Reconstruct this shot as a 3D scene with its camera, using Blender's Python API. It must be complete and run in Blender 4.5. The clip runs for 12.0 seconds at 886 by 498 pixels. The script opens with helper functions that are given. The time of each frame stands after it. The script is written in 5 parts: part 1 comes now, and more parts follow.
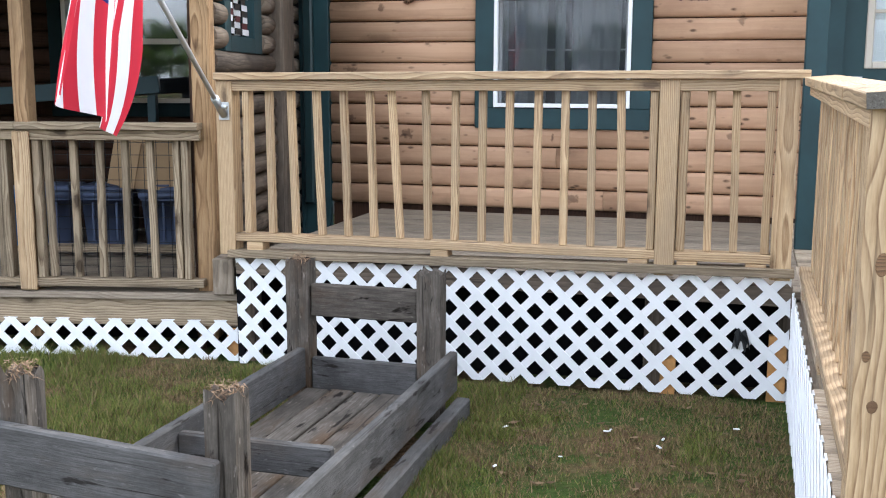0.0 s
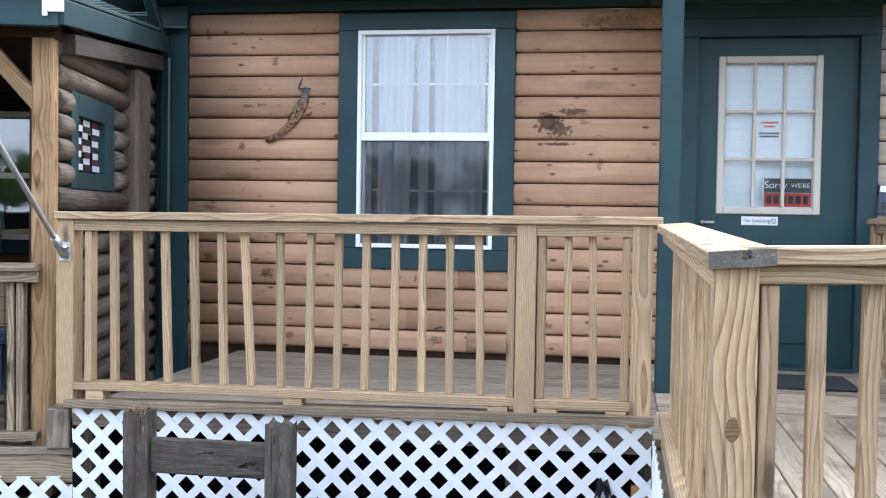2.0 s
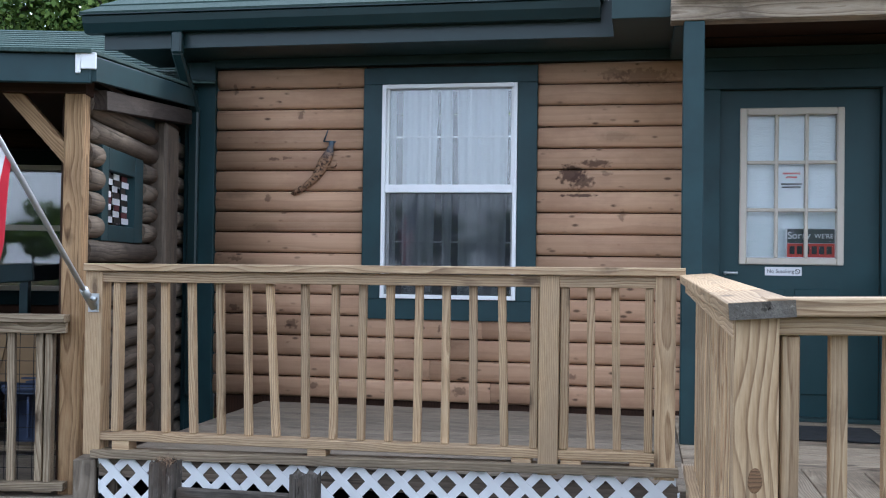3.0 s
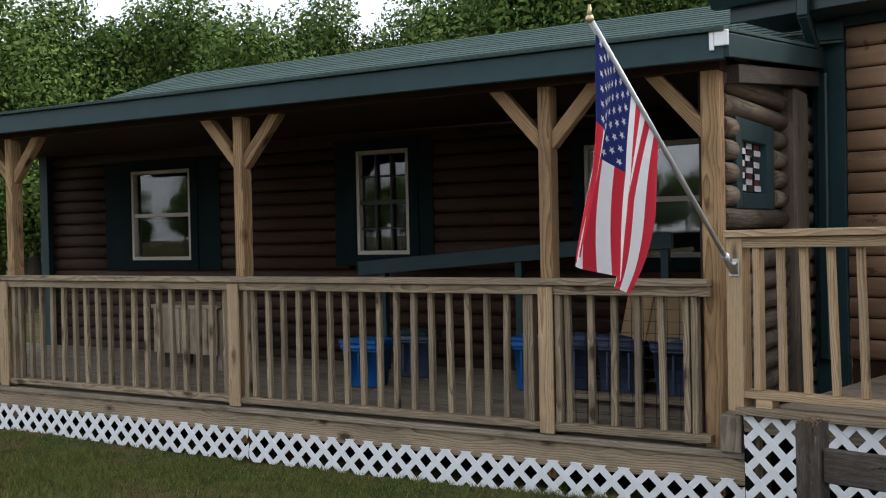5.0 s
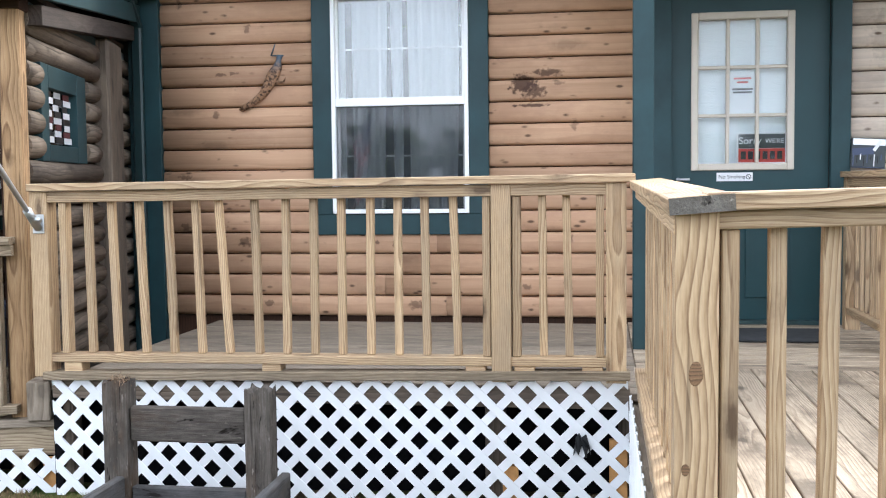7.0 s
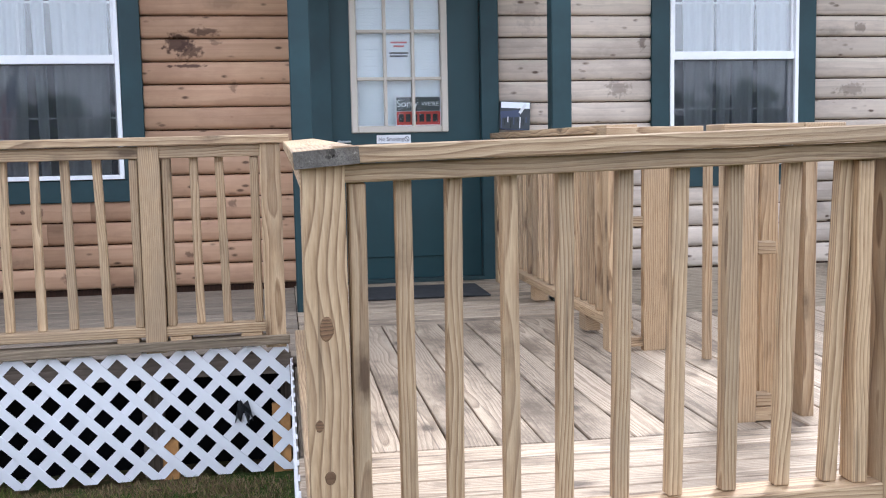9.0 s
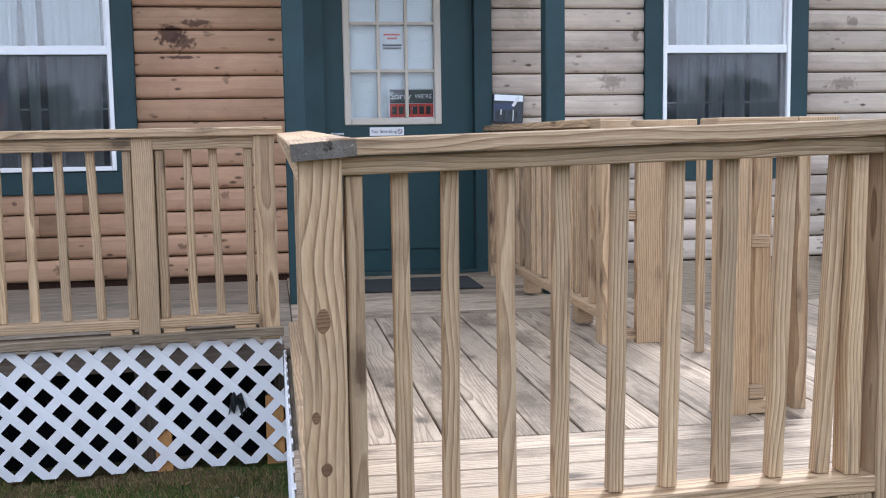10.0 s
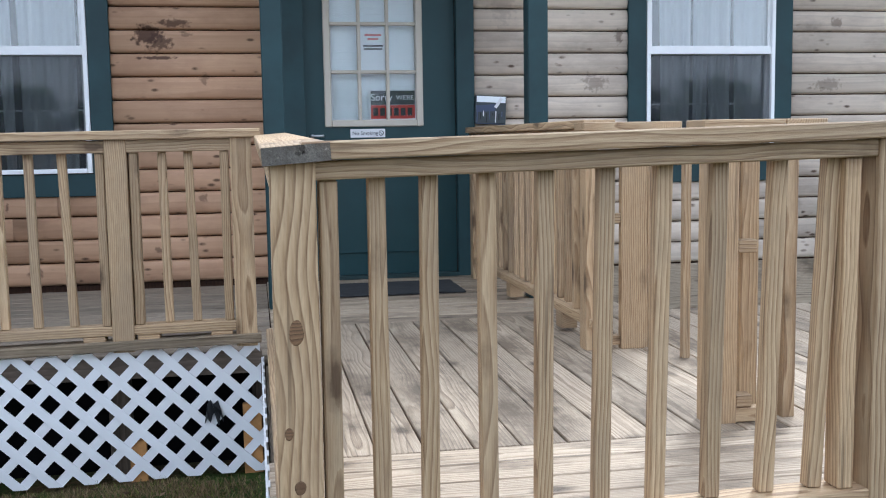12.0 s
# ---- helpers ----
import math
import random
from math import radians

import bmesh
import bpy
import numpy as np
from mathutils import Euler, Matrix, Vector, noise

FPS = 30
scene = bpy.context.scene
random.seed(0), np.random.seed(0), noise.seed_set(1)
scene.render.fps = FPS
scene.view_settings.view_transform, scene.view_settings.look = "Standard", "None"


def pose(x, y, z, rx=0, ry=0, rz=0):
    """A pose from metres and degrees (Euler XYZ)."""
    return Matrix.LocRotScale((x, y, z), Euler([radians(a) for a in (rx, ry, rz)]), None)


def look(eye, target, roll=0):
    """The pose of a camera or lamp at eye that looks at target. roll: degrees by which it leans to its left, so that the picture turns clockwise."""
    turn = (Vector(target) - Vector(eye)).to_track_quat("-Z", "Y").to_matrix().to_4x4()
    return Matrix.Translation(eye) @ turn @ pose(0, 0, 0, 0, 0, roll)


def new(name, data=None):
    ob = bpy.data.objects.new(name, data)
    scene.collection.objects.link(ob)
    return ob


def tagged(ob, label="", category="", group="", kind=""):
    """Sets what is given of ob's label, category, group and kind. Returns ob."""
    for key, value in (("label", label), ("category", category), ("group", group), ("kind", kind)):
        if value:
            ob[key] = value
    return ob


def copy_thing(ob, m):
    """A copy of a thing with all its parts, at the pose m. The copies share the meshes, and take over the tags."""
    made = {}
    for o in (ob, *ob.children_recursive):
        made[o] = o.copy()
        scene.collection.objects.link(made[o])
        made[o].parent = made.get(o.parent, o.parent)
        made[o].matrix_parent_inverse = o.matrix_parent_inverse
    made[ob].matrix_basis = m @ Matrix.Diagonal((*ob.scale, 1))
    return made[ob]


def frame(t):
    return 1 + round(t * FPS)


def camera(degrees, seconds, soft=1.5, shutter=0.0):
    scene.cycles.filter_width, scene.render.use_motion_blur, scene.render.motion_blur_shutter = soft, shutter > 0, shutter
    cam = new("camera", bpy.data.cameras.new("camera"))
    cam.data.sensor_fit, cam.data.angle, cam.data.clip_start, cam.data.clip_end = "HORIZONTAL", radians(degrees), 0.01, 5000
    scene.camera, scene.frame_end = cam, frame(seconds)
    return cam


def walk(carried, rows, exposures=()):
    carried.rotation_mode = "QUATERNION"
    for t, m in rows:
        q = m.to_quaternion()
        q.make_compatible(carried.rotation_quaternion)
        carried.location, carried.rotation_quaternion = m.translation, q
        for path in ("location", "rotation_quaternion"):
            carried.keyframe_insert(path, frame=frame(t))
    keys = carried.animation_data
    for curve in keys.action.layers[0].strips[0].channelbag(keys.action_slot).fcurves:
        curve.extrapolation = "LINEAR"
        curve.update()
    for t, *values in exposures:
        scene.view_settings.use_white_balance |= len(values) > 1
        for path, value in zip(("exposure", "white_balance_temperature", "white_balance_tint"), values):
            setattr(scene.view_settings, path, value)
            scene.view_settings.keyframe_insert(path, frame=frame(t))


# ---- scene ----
cam = camera(46.0, 12.0, soft=1.1)
PATH = [
    (0, (1.734, -7.218, 1.381), (1.18, -5.323, 1.06), 0.2),
    (0.5, (1.727, -7.151, 1.379), (1.224, -5.239, 1.075), 0.6),
    (1, (1.786, -7.099, 1.392), (1.337, -5.166, 1.143), 0.8),
    (1.5, (1.789, -7.039, 1.388), (1.413, -5.08, 1.239), 0.9),
    (2, (1.778, -7.043, 1.423), (1.449, -5.071, 1.357), 0.9),
    (2.5, (1.782, -7.052, 1.437), (1.461, -5.077, 1.44), 1.0),
    (3, (1.786, -7.084, 1.427), (1.411, -5.119, 1.457), 0.8),
    (3.5, (1.779, -7.094, 1.417), (1.157, -5.193, 1.438), 0.5),
    (5.3, (1.798, -7.301, 1.434), (0.381, -5.889, 1.399), -1.3),
    (5.5, (1.793, -7.264, 1.432), (0.462, -5.771, 1.387), -1.4),
    (6, (1.739, -7.131, 1.415), (0.742, -5.399, 1.342), -1.0),
    (6.5, (1.802, -7.012, 1.405), (1.157, -5.122, 1.306), -0.7),
    (7, (1.823, -7.049, 1.393), (1.524, -5.075, 1.267), -0.6),
    (7.5, (1.878, -6.972, 1.373), (1.839, -4.978, 1.224), -0.6),
    (9.3, (1.933, -6.995, 1.365), (2.248, -5.03, 1.162), -1.0),
    (9.5, (1.929, -6.998, 1.367), (2.246, -5.034, 1.161), -0.9),
    (10, (1.921, -6.991, 1.366), (2.24, -5.027, 1.154), -0.9),
    (10.5, (1.921, -6.981, 1.365), (2.24, -5.019, 1.148), -1.1),
    (11, (1.925, -6.952, 1.366), (2.243, -4.989, 1.145), -1.3),
    (11.5, (1.931, -6.928, 1.365), (2.259, -4.968, 1.147), -1.1),
    (12, (1.945, -6.905, 1.37), (2.295, -4.948, 1.16), -0.9),
]
EXPOSURES = [(0,1.36,6150,10),(1.5,1.42,5900,10),(2.0,1.36,5700,10),(2.5,1.12,5650,10),(3.0,0.74,5600,10),(3.5,0.08,6100,10),(5.5,0.35,6500,10),(6.0,1.2,6300,10),(6.5,1.48,6200,10),(7.5,1.39,6100,10),(9.5,0.94,5850,16),(10.5,0.76,5750,11),(12,0.7,5720,9)]
walk(cam, [(t, look(e, a, r)) for t, e, a, r in PATH], EXPOSURES)

# ---- light ----
world = bpy.data.worlds.new("sky")
scene.world = world
world.use_nodes = True
wn = world.node_tree.nodes
sky = wn.new("ShaderNodeTexSky")
sky.sky_type = "NISHITA"
sky.sun_disc = False
SUN_EL, SUN_AZ = radians(42), radians(35)
sky.sun_elevation, sky.sun_rotation = SUN_EL, SUN_AZ
sky.air_density, sky.dust_density, sky.ozone_density = 1.0, 4.0, 1.0
mixc = wn.new("ShaderNodeMix")
mixc.data_type = "RGBA"
mixc.inputs[0].default_value = 0.75
mixc.inputs[7].default_value = (9.0, 9.5, 10.4, 1)
world.node_tree.links.new(sky.outputs[0], mixc.inputs[6])
world.node_tree.links.new(mixc.outputs[2], wn["Background"].inputs[0])
wn["Background"].inputs[1].default_value = 0.15
sun_data = bpy.data.lights.new("sun", "SUN")
sun_data.energy, sun_data.angle, sun_data.color = 1.5, radians(12), (1.0, 0.95, 0.86)
sun = new("sun", sun_data)
SUN_DIR = Vector((math.sin(SUN_AZ) * math.cos(SUN_EL), math.cos(SUN_AZ) * math.cos(SUN_EL), math.sin(SUN_EL)))
sun.matrix_world = look(SUN_DIR * 50, (0, 0, 0))


# ---- materials ----
class Mat:
    """A node material under construction."""

    def __init__(self, name, rough=0.7, metal=0.0, spec=0.4):
        self.m = bpy.data.materials.new(name)
        self.m.use_nodes = True
        self.t = self.m.node_tree
        self.b = self.t.nodes["Principled BSDF"]
        self.b.inputs["Roughness"].default_value = rough
        self.b.inputs["Metallic"].default_value = metal
        self.b.inputs["Specular IOR Level"].default_value = spec

    def node(self, kind, **values):
        n = self.t.nodes.new(kind)
        for k, v in values.items():
            n.inputs[k.replace("_", " ")].default_value = v
        return n

    def link(self, a, b):
        self.t.links.new(a, b)

    def coords(self, scale, shift=True, kind="Object"):
        tc = self.t.nodes.new("ShaderNodeTexCoord")
        mp = self.t.nodes.new("ShaderNodeMapping")
        mp.inputs["Scale"].default_value = scale
        self.link(tc.outputs[kind], mp.inputs["Vector"])
        if shift:
            oi = self.t.nodes.new("ShaderNodeObjectInfo")
            mul = self.t.nodes.new("ShaderNodeMath")
            mul.operation = "MULTIPLY"
            mul.inputs[1].default_value = 37.0
            self.link(oi.outputs["Random"], mul.inputs[0])
            comb = self.t.nodes.new("ShaderNodeCombineXYZ")
            for i in range(3):
                self.link(mul.outputs[0], comb.inputs[i])
            self.link(comb.outputs[0], mp.inputs["Location"])
        return mp.outputs[0]

    def noise(self, vec, scale, detail=4.0, rough=0.55, distort=0.0):
        n = self.node("ShaderNodeTexNoise", Scale=scale, Detail=detail, Roughness=rough, Distortion=distort)
        self.link(vec, n.inputs["Vector"])
        return n.outputs["Fac"]

    def ramp(self, fac, stops):
        r = self.t.nodes.new("ShaderNodeValToRGB")
        els = r.color_ramp.elements
        while len(els) < len(stops):
            els.new(0.5)
        for e, (p, c) in zip(els, stops):
            e.position, e.color = p, (*c, 1)
        self.link(fac, r.inputs[0])
        return r.outputs[0]

    def mix(self, fac, a, b, mode="MIX"):
        n = self.t.nodes.new("ShaderNodeMix")
        n.data_type, n.blend_type = "RGBA", mode
        for s, v in ((n.inputs[0], fac), (n.inputs[6], a), (n.inputs[7], b)):
            if isinstance(v, (int, float)):
                s.default_value = v
            elif isinstance(v, tuple):
                s.default_value = (*v, 1)
            else:
                self.link(v, s)
        return n.outputs[2]

    def vary(self, colour, low=0.85, high=1.12):
        """Brightness by piece."""
        oi = self.t.nodes.new("ShaderNodeObjectInfo")
        mr = self.node("ShaderNodeMapRange")
        mr.inputs["To Min"].default_value, mr.inputs["To Max"].default_value = low, high
        self.link(oi.outputs["Random"], mr.inputs["Value"])
        hs = self.t.nodes.new("ShaderNodeHueSaturation")
        self.link(mr.outputs[0], hs.inputs["Value"])
        self.link(colour, hs.inputs["Color"])
        return hs.outputs[0]

    def done(self, colour=None, bump=None, strength=0.3, dist=0.01, rough=None):
        if colour is not None:
            if isinstance(colour, tuple):
                self.b.inputs["Base Color"].default_value = (*colour, 1)
            else:
                self.link(colour, self.b.inputs["Base Color"])
        if bump is not None:
            bn = self.node("ShaderNodeBump", Strength=strength, Distance=dist)
            self.link(bump, bn.inputs["Height"])
            self.link(bn.outputs[0], self.b.inputs["Normal"])
        if rough is not None:
            self.link(rough, self.b.inputs["Roughness"])
        return self.m


def wood(name, dark, mid, light, stain, stain_amount=0.35, knots=0.5, grain=1.0, vary=(0.85, 1.12), rough=0.75, stretch=0.05, knot_size=(3.0, 6.0, 6.0), patches=(), crack=0.0, wander=0.07, wash=0.6, spec=0.25):
    """Sawn timber whose grain runs along the piece's own x axis: growth rings round a pith beside the piece, knots and stains."""
    m = Mat(name, rough=rough, spec=spec)
    free = m.coords((1.0, 1.0, 1.0))
    base = m.coords((stretch, 1.0, 1.0))
    # growth rings, off centre by piece
    tc = m.t.nodes.new("ShaderNodeTexCoord")
    oi = m.t.nodes.new("ShaderNodeObjectInfo")
    wn2 = m.t.nodes.new("ShaderNodeTexWhiteNoise")
    wn2.noise_dimensions = "1D"
    m.link(oi.outputs["Random"], wn2.inputs["W"])
    off = m.t.nodes.new("ShaderNodeVectorMath")
    off.operation = "MULTIPLY_ADD"
    off.inputs[1].default_value = (9.0, 0.16, 0.16)
    off.inputs[2].default_value = (-4.5, -0.08, -0.08)
    m.link(wn2.outputs["Color"], off.inputs[0])
    add = m.t.nodes.new("ShaderNodeVectorMath")
    add.operation = "ADD"
    m.link(tc.outputs["Object"], add.inputs[0])
    m.link(off.outputs[0], add.inputs[1])
    mp = m.t.nodes.new("ShaderNodeMapping")
    mp.inputs["Scale"].default_value = (stretch * 1.6, 1.0, 1.0)
    wv = m.node("ShaderNodeTexNoise", Scale=1.0, Detail=1.0)
    m.link(m.coords((2.2, 1.5, 1.5)), wv.inputs["Vector"])
    wa = m.t.nodes.new("ShaderNodeVectorMath")
    wa.operation = "MULTIPLY_ADD"
    wa.inputs[1].default_value, wa.inputs[2].default_value = (0.0, wander, wander), (0.0, -wander / 2, -wander / 2)
    m.link(wv.outputs["Color"], wa.inputs[0])
    ad2 = m.t.nodes.new("ShaderNodeVectorMath")
    ad2.operation = "ADD"
    m.link(add.outputs[0], ad2.inputs[0])
    m.link(wa.outputs[0], ad2.inputs[1])
    m.link(ad2.outputs[0], mp.inputs["Vector"])
    rings = m.node("ShaderNodeTexWave", Scale=26.0 * grain, Distortion=1.6, Detail=3.0, Detail_Scale=1.0, Detail_Roughness=0.55)
    rings.wave_type, rings.rings_direction, rings.wave_profile = "RINGS", "X", "SAW"
    m.link(mp.outputs[0], rings.inputs["Vector"])
    fine = m.noise(base, 220.0 * grain, 3.0, 0.6)
    col = m.ramp(rings.outputs["Fac"], ((0.0, light), (0.5, mid), (0.74, tuple(0.55 * c + 0.45 * d for c, d in zip(mid, dark))), (0.9, dark), (1.0, mid)))
    broad2 = m.noise(base, 9.0, 3.0, 0.6)
    col = m.mix(m.ramp(broad2, ((0.35, (wash, wash, wash)), (0.6, (0.0, 0.0, 0.0)))), col, mid)
    col = m.mix(0.3, col, m.ramp(fine, ((0.3, dark), (0.65, light))))
    broad = m.noise(m.coords((0.4, 1.0, 1.0)), 4.0, 6.0, 0.7)
    sm = m.t.nodes.new("ShaderNodeMath")
    sm.operation = "MULTIPLY"
    sm.inputs[1].default_value = stain_amount
    m.link(m.ramp(broad, ((0.47, (0, 0, 0)), (0.64, (1, 1, 1)))), sm.inputs[0])
    col = m.mix(sm.outputs[0], col, stain)
    vor = m.node("ShaderNodeTexVoronoi", Scale=1.0, Randomness=0.9)
    m.link(m.coords(knot_size), vor.inputs["Vector"])
    kd = m.t.nodes.new("ShaderNodeMath")
    kd.operation = "MULTIPLY_ADD"
    kd.inputs[1].default_value, kd.inputs[2].default_value = 0.16, -0.08
    m.link(m.noise(free, 26.0, 3.0), kd.inputs[0])
    ks = m.t.nodes.new("ShaderNodeMath")
    m.link(vor.outputs["Distance"], ks.inputs[0])
    m.link(kd.outputs[0], ks.inputs[1])
    km = m.t.nodes.new("ShaderNodeMath")
    km.operation = "MULTIPLY"
    km.inputs[1].default_value = knots
    m.link(m.ramp(ks.outputs[0], ((0.08, (1, 1, 1)), (0.12, (0.6, 0.6, 0.6)), (0.22, (0, 0, 0)))), km.inputs[0])
    col = m.mix(km.outputs[0], col, tuple(c * 0.4 for c in dark))
    if patches:
        gp = m.t.nodes.new("ShaderNodeNewGeometry")
        wob = m.node("ShaderNodeTexNoise", Scale=34.0, Detail=6.0)
        m.link(gp.outputs["Position"], wob.inputs["Vector"])
        for px, pz, rx, rz, amount in patches:
            q = m.t.nodes.new("ShaderNodeVectorMath")
            q.operation = "SUBTRACT"
            q.inputs[1].default_value = (px, 0, pz)
            m.link(gp.outputs["Position"], q.inputs[0])
            d = m.t.nodes.new("ShaderNodeVectorMath")
            d.operation = "MULTIPLY"
            d.inputs[1].default_value = (1 / rx, 0, 1 / rz)
            m.link(q.outputs[0], d.inputs[0])
            ln = m.t.nodes.new("ShaderNodeVectorMath")
            ln.operation = "LENGTH"
            m.link(d.outputs[0], ln.inputs[0])
            w2 = m.t.nodes.new("ShaderNodeMath")
            w2.operation = "MULTIPLY_ADD"
            w2.inputs[1].default_value = 2.4
            m.link(wob.outputs["Fac"], w2.inputs[0])
            m.link(ln.outputs["Value"], w2.inputs[2])
            am = m.t.nodes.new("ShaderNodeMath")
            am.operation = "MULTIPLY"
            am.inputs[1].default_value = amount
            mr = m.node("ShaderNodeMapRange")
            mr.inputs["From Min"].default_value, mr.inputs["From Max"].default_value = 2.2, 1.75
            m.link(w2.outputs[0], mr.inputs["Value"])
            m.link(mr.outputs[0], am.inputs[0])
            col = m.mix(am.outputs[0], col, (0.07, 0.034, 0.022))
    if patches:
        dots = m.node("ShaderNodeTexVoronoi", Scale=1.0, Randomness=1.0)
        m.link(m.coords((9.0, 22.0, 22.0)), dots.inputs["Vector"])
        dm = m.t.nodes.new("ShaderNodeMath")
        dm.operation = "MULTIPLY"
        m.link(m.ramp(dots.outputs["Distance"], ((0.12, (0.9, 0.9, 0.9)), (0.28, (0, 0, 0)))), dm.inputs[0])
        m.link(m.ramp(m.noise(m.coords((1.0, 1.0, 1.0)), 4.5, 2.0), ((0.53, (0, 0, 0)), (0.6, (1, 1, 1)))), dm.inputs[1])
        col = m.mix(dm.outputs[0], col, (0.09, 0.05, 0.03))
    col = m.vary(col, *vary)
    if crack:
        ck = m.noise(m.coords((stretch * 0.5, 1.0, 1.0)), 55.0, 2.0, 0.5, 0.6)
        col = m.mix(m.ramp(ck, ((0.3, (crack, crack, crack)), (0.37, (0, 0, 0)))), col, tuple(c * 0.35 for c in dark))
    return m.done(col, fine, 0.4, 0.004)


KNOTS = ((1.31, 2.05, 0.10, 0.075, 0.9), (1.38, 2.00, 0.09, 0.06, 0.8), (1.47, 2.12, 0.11, 0.028, 0.8), (1.36, 1.905, 0.15, 0.012, 0.9), (1.55, 2.05, 0.05, 0.015, 0.5), (1.65, 1.77, 0.03, 0.045, 0.5), (1.78, 2.70, 0.22, 0.06, 0.45), (1.596, 2.72, 0.10, 0.05, 0.4), (-0.645, 0.413, 0.03, 0.03, 0.7), (-0.644, 0.994, 0.05, 0.04, 0.65), (-1.07, 1.45, 0.05, 0.02, 0.55), (-1.072, 1.103, 0.04, 0.03, 0.6), (-0.79, 2.16, 0.05, 0.013, 0.65), (-0.70, 2.17, 0.035, 0.012, 0.6), (-0.835, 1.884, 0.03, 0.03, 0.6), (-1.093, 2.66, 0.022, 0.045, 0.6), (-0.597, 2.48, 0.025, 0.045, 0.6), (-0.48, 0.564, 0.045, 0.03, 0.6), (0.563, 0.563, 0.05, 0.035, 0.6), (1.33, 0.686, 0.035, 0.025, 0.6), (0.3, 0.99, 0.02, 0.015, 0.7), (0.42, 0.98, 0.012, 0.03, 0.7), (1.615, 1.018, 0.035, 0.03, 0.55), (4.24, 1.73, 0.10, 0.06, 0.45), (4.41, 2.042, 0.03, 0.05, 0.6), (5.964, 1.709, 0.12, 0.05, 0.4), (6.02, 2.143, 0.05, 0.04, 0.5), (3.6, 2.3, 0.1, 0.2, 0.2))

PINE = wood("treated_pine", (0.15, 0.07, 0.024), (0.455, 0.305, 0.165), (0.60, 0.45, 0.275), (0.27, 0.2, 0.13), 0.45, 0.8, 1.5, (0.78, 1.15), rough=0.58, knot_size=(2.6, 8.0, 8.0), crack=0.5, wander=0.04, wash=0.4, spec=0.5)
PINE_OLD = wood("weathered_pine", (0.075, 0.043, 0.021), (0.30, 0.23, 0.15), (0.43, 0.345, 0.24), (0.14, 0.112, 0.078), 0.6, 0.9, 1.0, (0.72, 1.15), crack=0.6)
HONEY = wood("honey_pine_posts", (0.09, 0.042, 0.017), (0.35, 0.215, 0.105), (0.45, 0.3, 0.165), (0.16, 0.1, 0.055), 0.5, 0.9, 1.1, (0.8, 1.12), crack=0.5, wander=0.06, wash=0.35)
DECK = wood("deck_boards", (0.15, 0.098, 0.058), (0.44, 0.348, 0.245), (0.57, 0.47, 0.35), (0.15, 0.112, 0.075), 0.95, 0.85, 1.2, (0.78, 1.1), rough=0.6, crack=0.55, wander=0.035, wash=0.6, spec=0.45)
DECK_OLD = wood("old_deck_boards", (0.12, 0.09, 0.064), (0.27, 0.22, 0.165), (0.35, 0.29, 0.22), (0.13, 0.105, 0.08), 0.7, 0.5)


def rotten(name, dark, mid, light, moss, pits=0.5):
    """Silvered old timber: faint fibre, blotches, stains and rot pits along the grain."""
    m = Mat(name, rough=0.93, spec=0.15)
    fibre = m.noise(m.coords((0.06, 1.0, 1.0)), 160.0, 4.0, 0.65)
    col = m.ramp(fibre, ((0.28, dark), (0.5, mid), (0.75, light)))
    blot = m.noise(m.coords((0.5, 1.0, 1.0)), 9.0, 6.0, 0.7)
    col = m.mix(m.ramp(blot, ((0.38, (0.9, 0.9, 0.9)), (0.62, (0, 0, 0)))), col, tuple(0.5 * c for c in mid))
    stain = m.noise(m.coords((0.35, 1.0, 1.0)), 5.0, 5.0, 0.65)
    col = m.mix(m.ramp(stain, ((0.5, (0, 0, 0)), (0.66, (0.7, 0.7, 0.7)))), col, moss)
    fleck = m.noise(m.coords((0.3, 1.0, 1.0)), 75.0, 3.0, 0.6)
    col = m.mix(m.ramp(fleck, ((0.64, (0, 0, 0)), (0.74, (0.6, 0.6, 0.6)))), col, tuple(1.5 * c for c in light))
    pit = m.noise(m.coords((0.22, 1.0, 1.0)), 22.0, 4.0, 0.6, 0.4)
    col = m.mix(m.ramp(pit, ((0.34, (pits, pits, pits)), (0.39, (0, 0, 0)))), col, (0.012, 0.009, 0.007))
    crack = m.noise(m.coords((0.02, 1.0, 1.0)), 60.0, 2.0, 0.5, 0.5)
    col = m.mix(m.ramp(crack, ((0.27, (0.9, 0.9, 0.9)), (0.33, (0, 0, 0)))), col, (0.014, 0.011, 0.009))
    return m.done(m.vary(col, 0.8, 1.15), fibre, 0.6, 0.006)


GREY = rotten("silvered_timber", (0.066, 0.064, 0.063), (0.098, 0.095, 0.093), (0.128, 0.125, 0.122), (0.075, 0.058, 0.045), 0.8)
END_GRAIN = rotten("weathered_end_grain", (0.1, 0.09, 0.078), (0.19, 0.172, 0.148), (0.28, 0.255, 0.22), (0.11, 0.085, 0.06), 0.6)
ROT = rotten("rotting_timber", (0.062, 0.05, 0.04), (0.112, 0.097, 0.082), (0.175, 0.155, 0.135), (0.085, 0.05, 0.028), 1.0)
SIDING = wood("cedar_log_siding", (0.42, 0.25, 0.15), (0.50, 0.307, 0.188), (0.53, 0.337, 0.212), (0.33, 0.185, 0.115), 0.5, 0.5, 0.3, (0.82, 1.08), 0.6, 0.03, (1.3, 3.4, 4.2), KNOTS, wander=0.04)
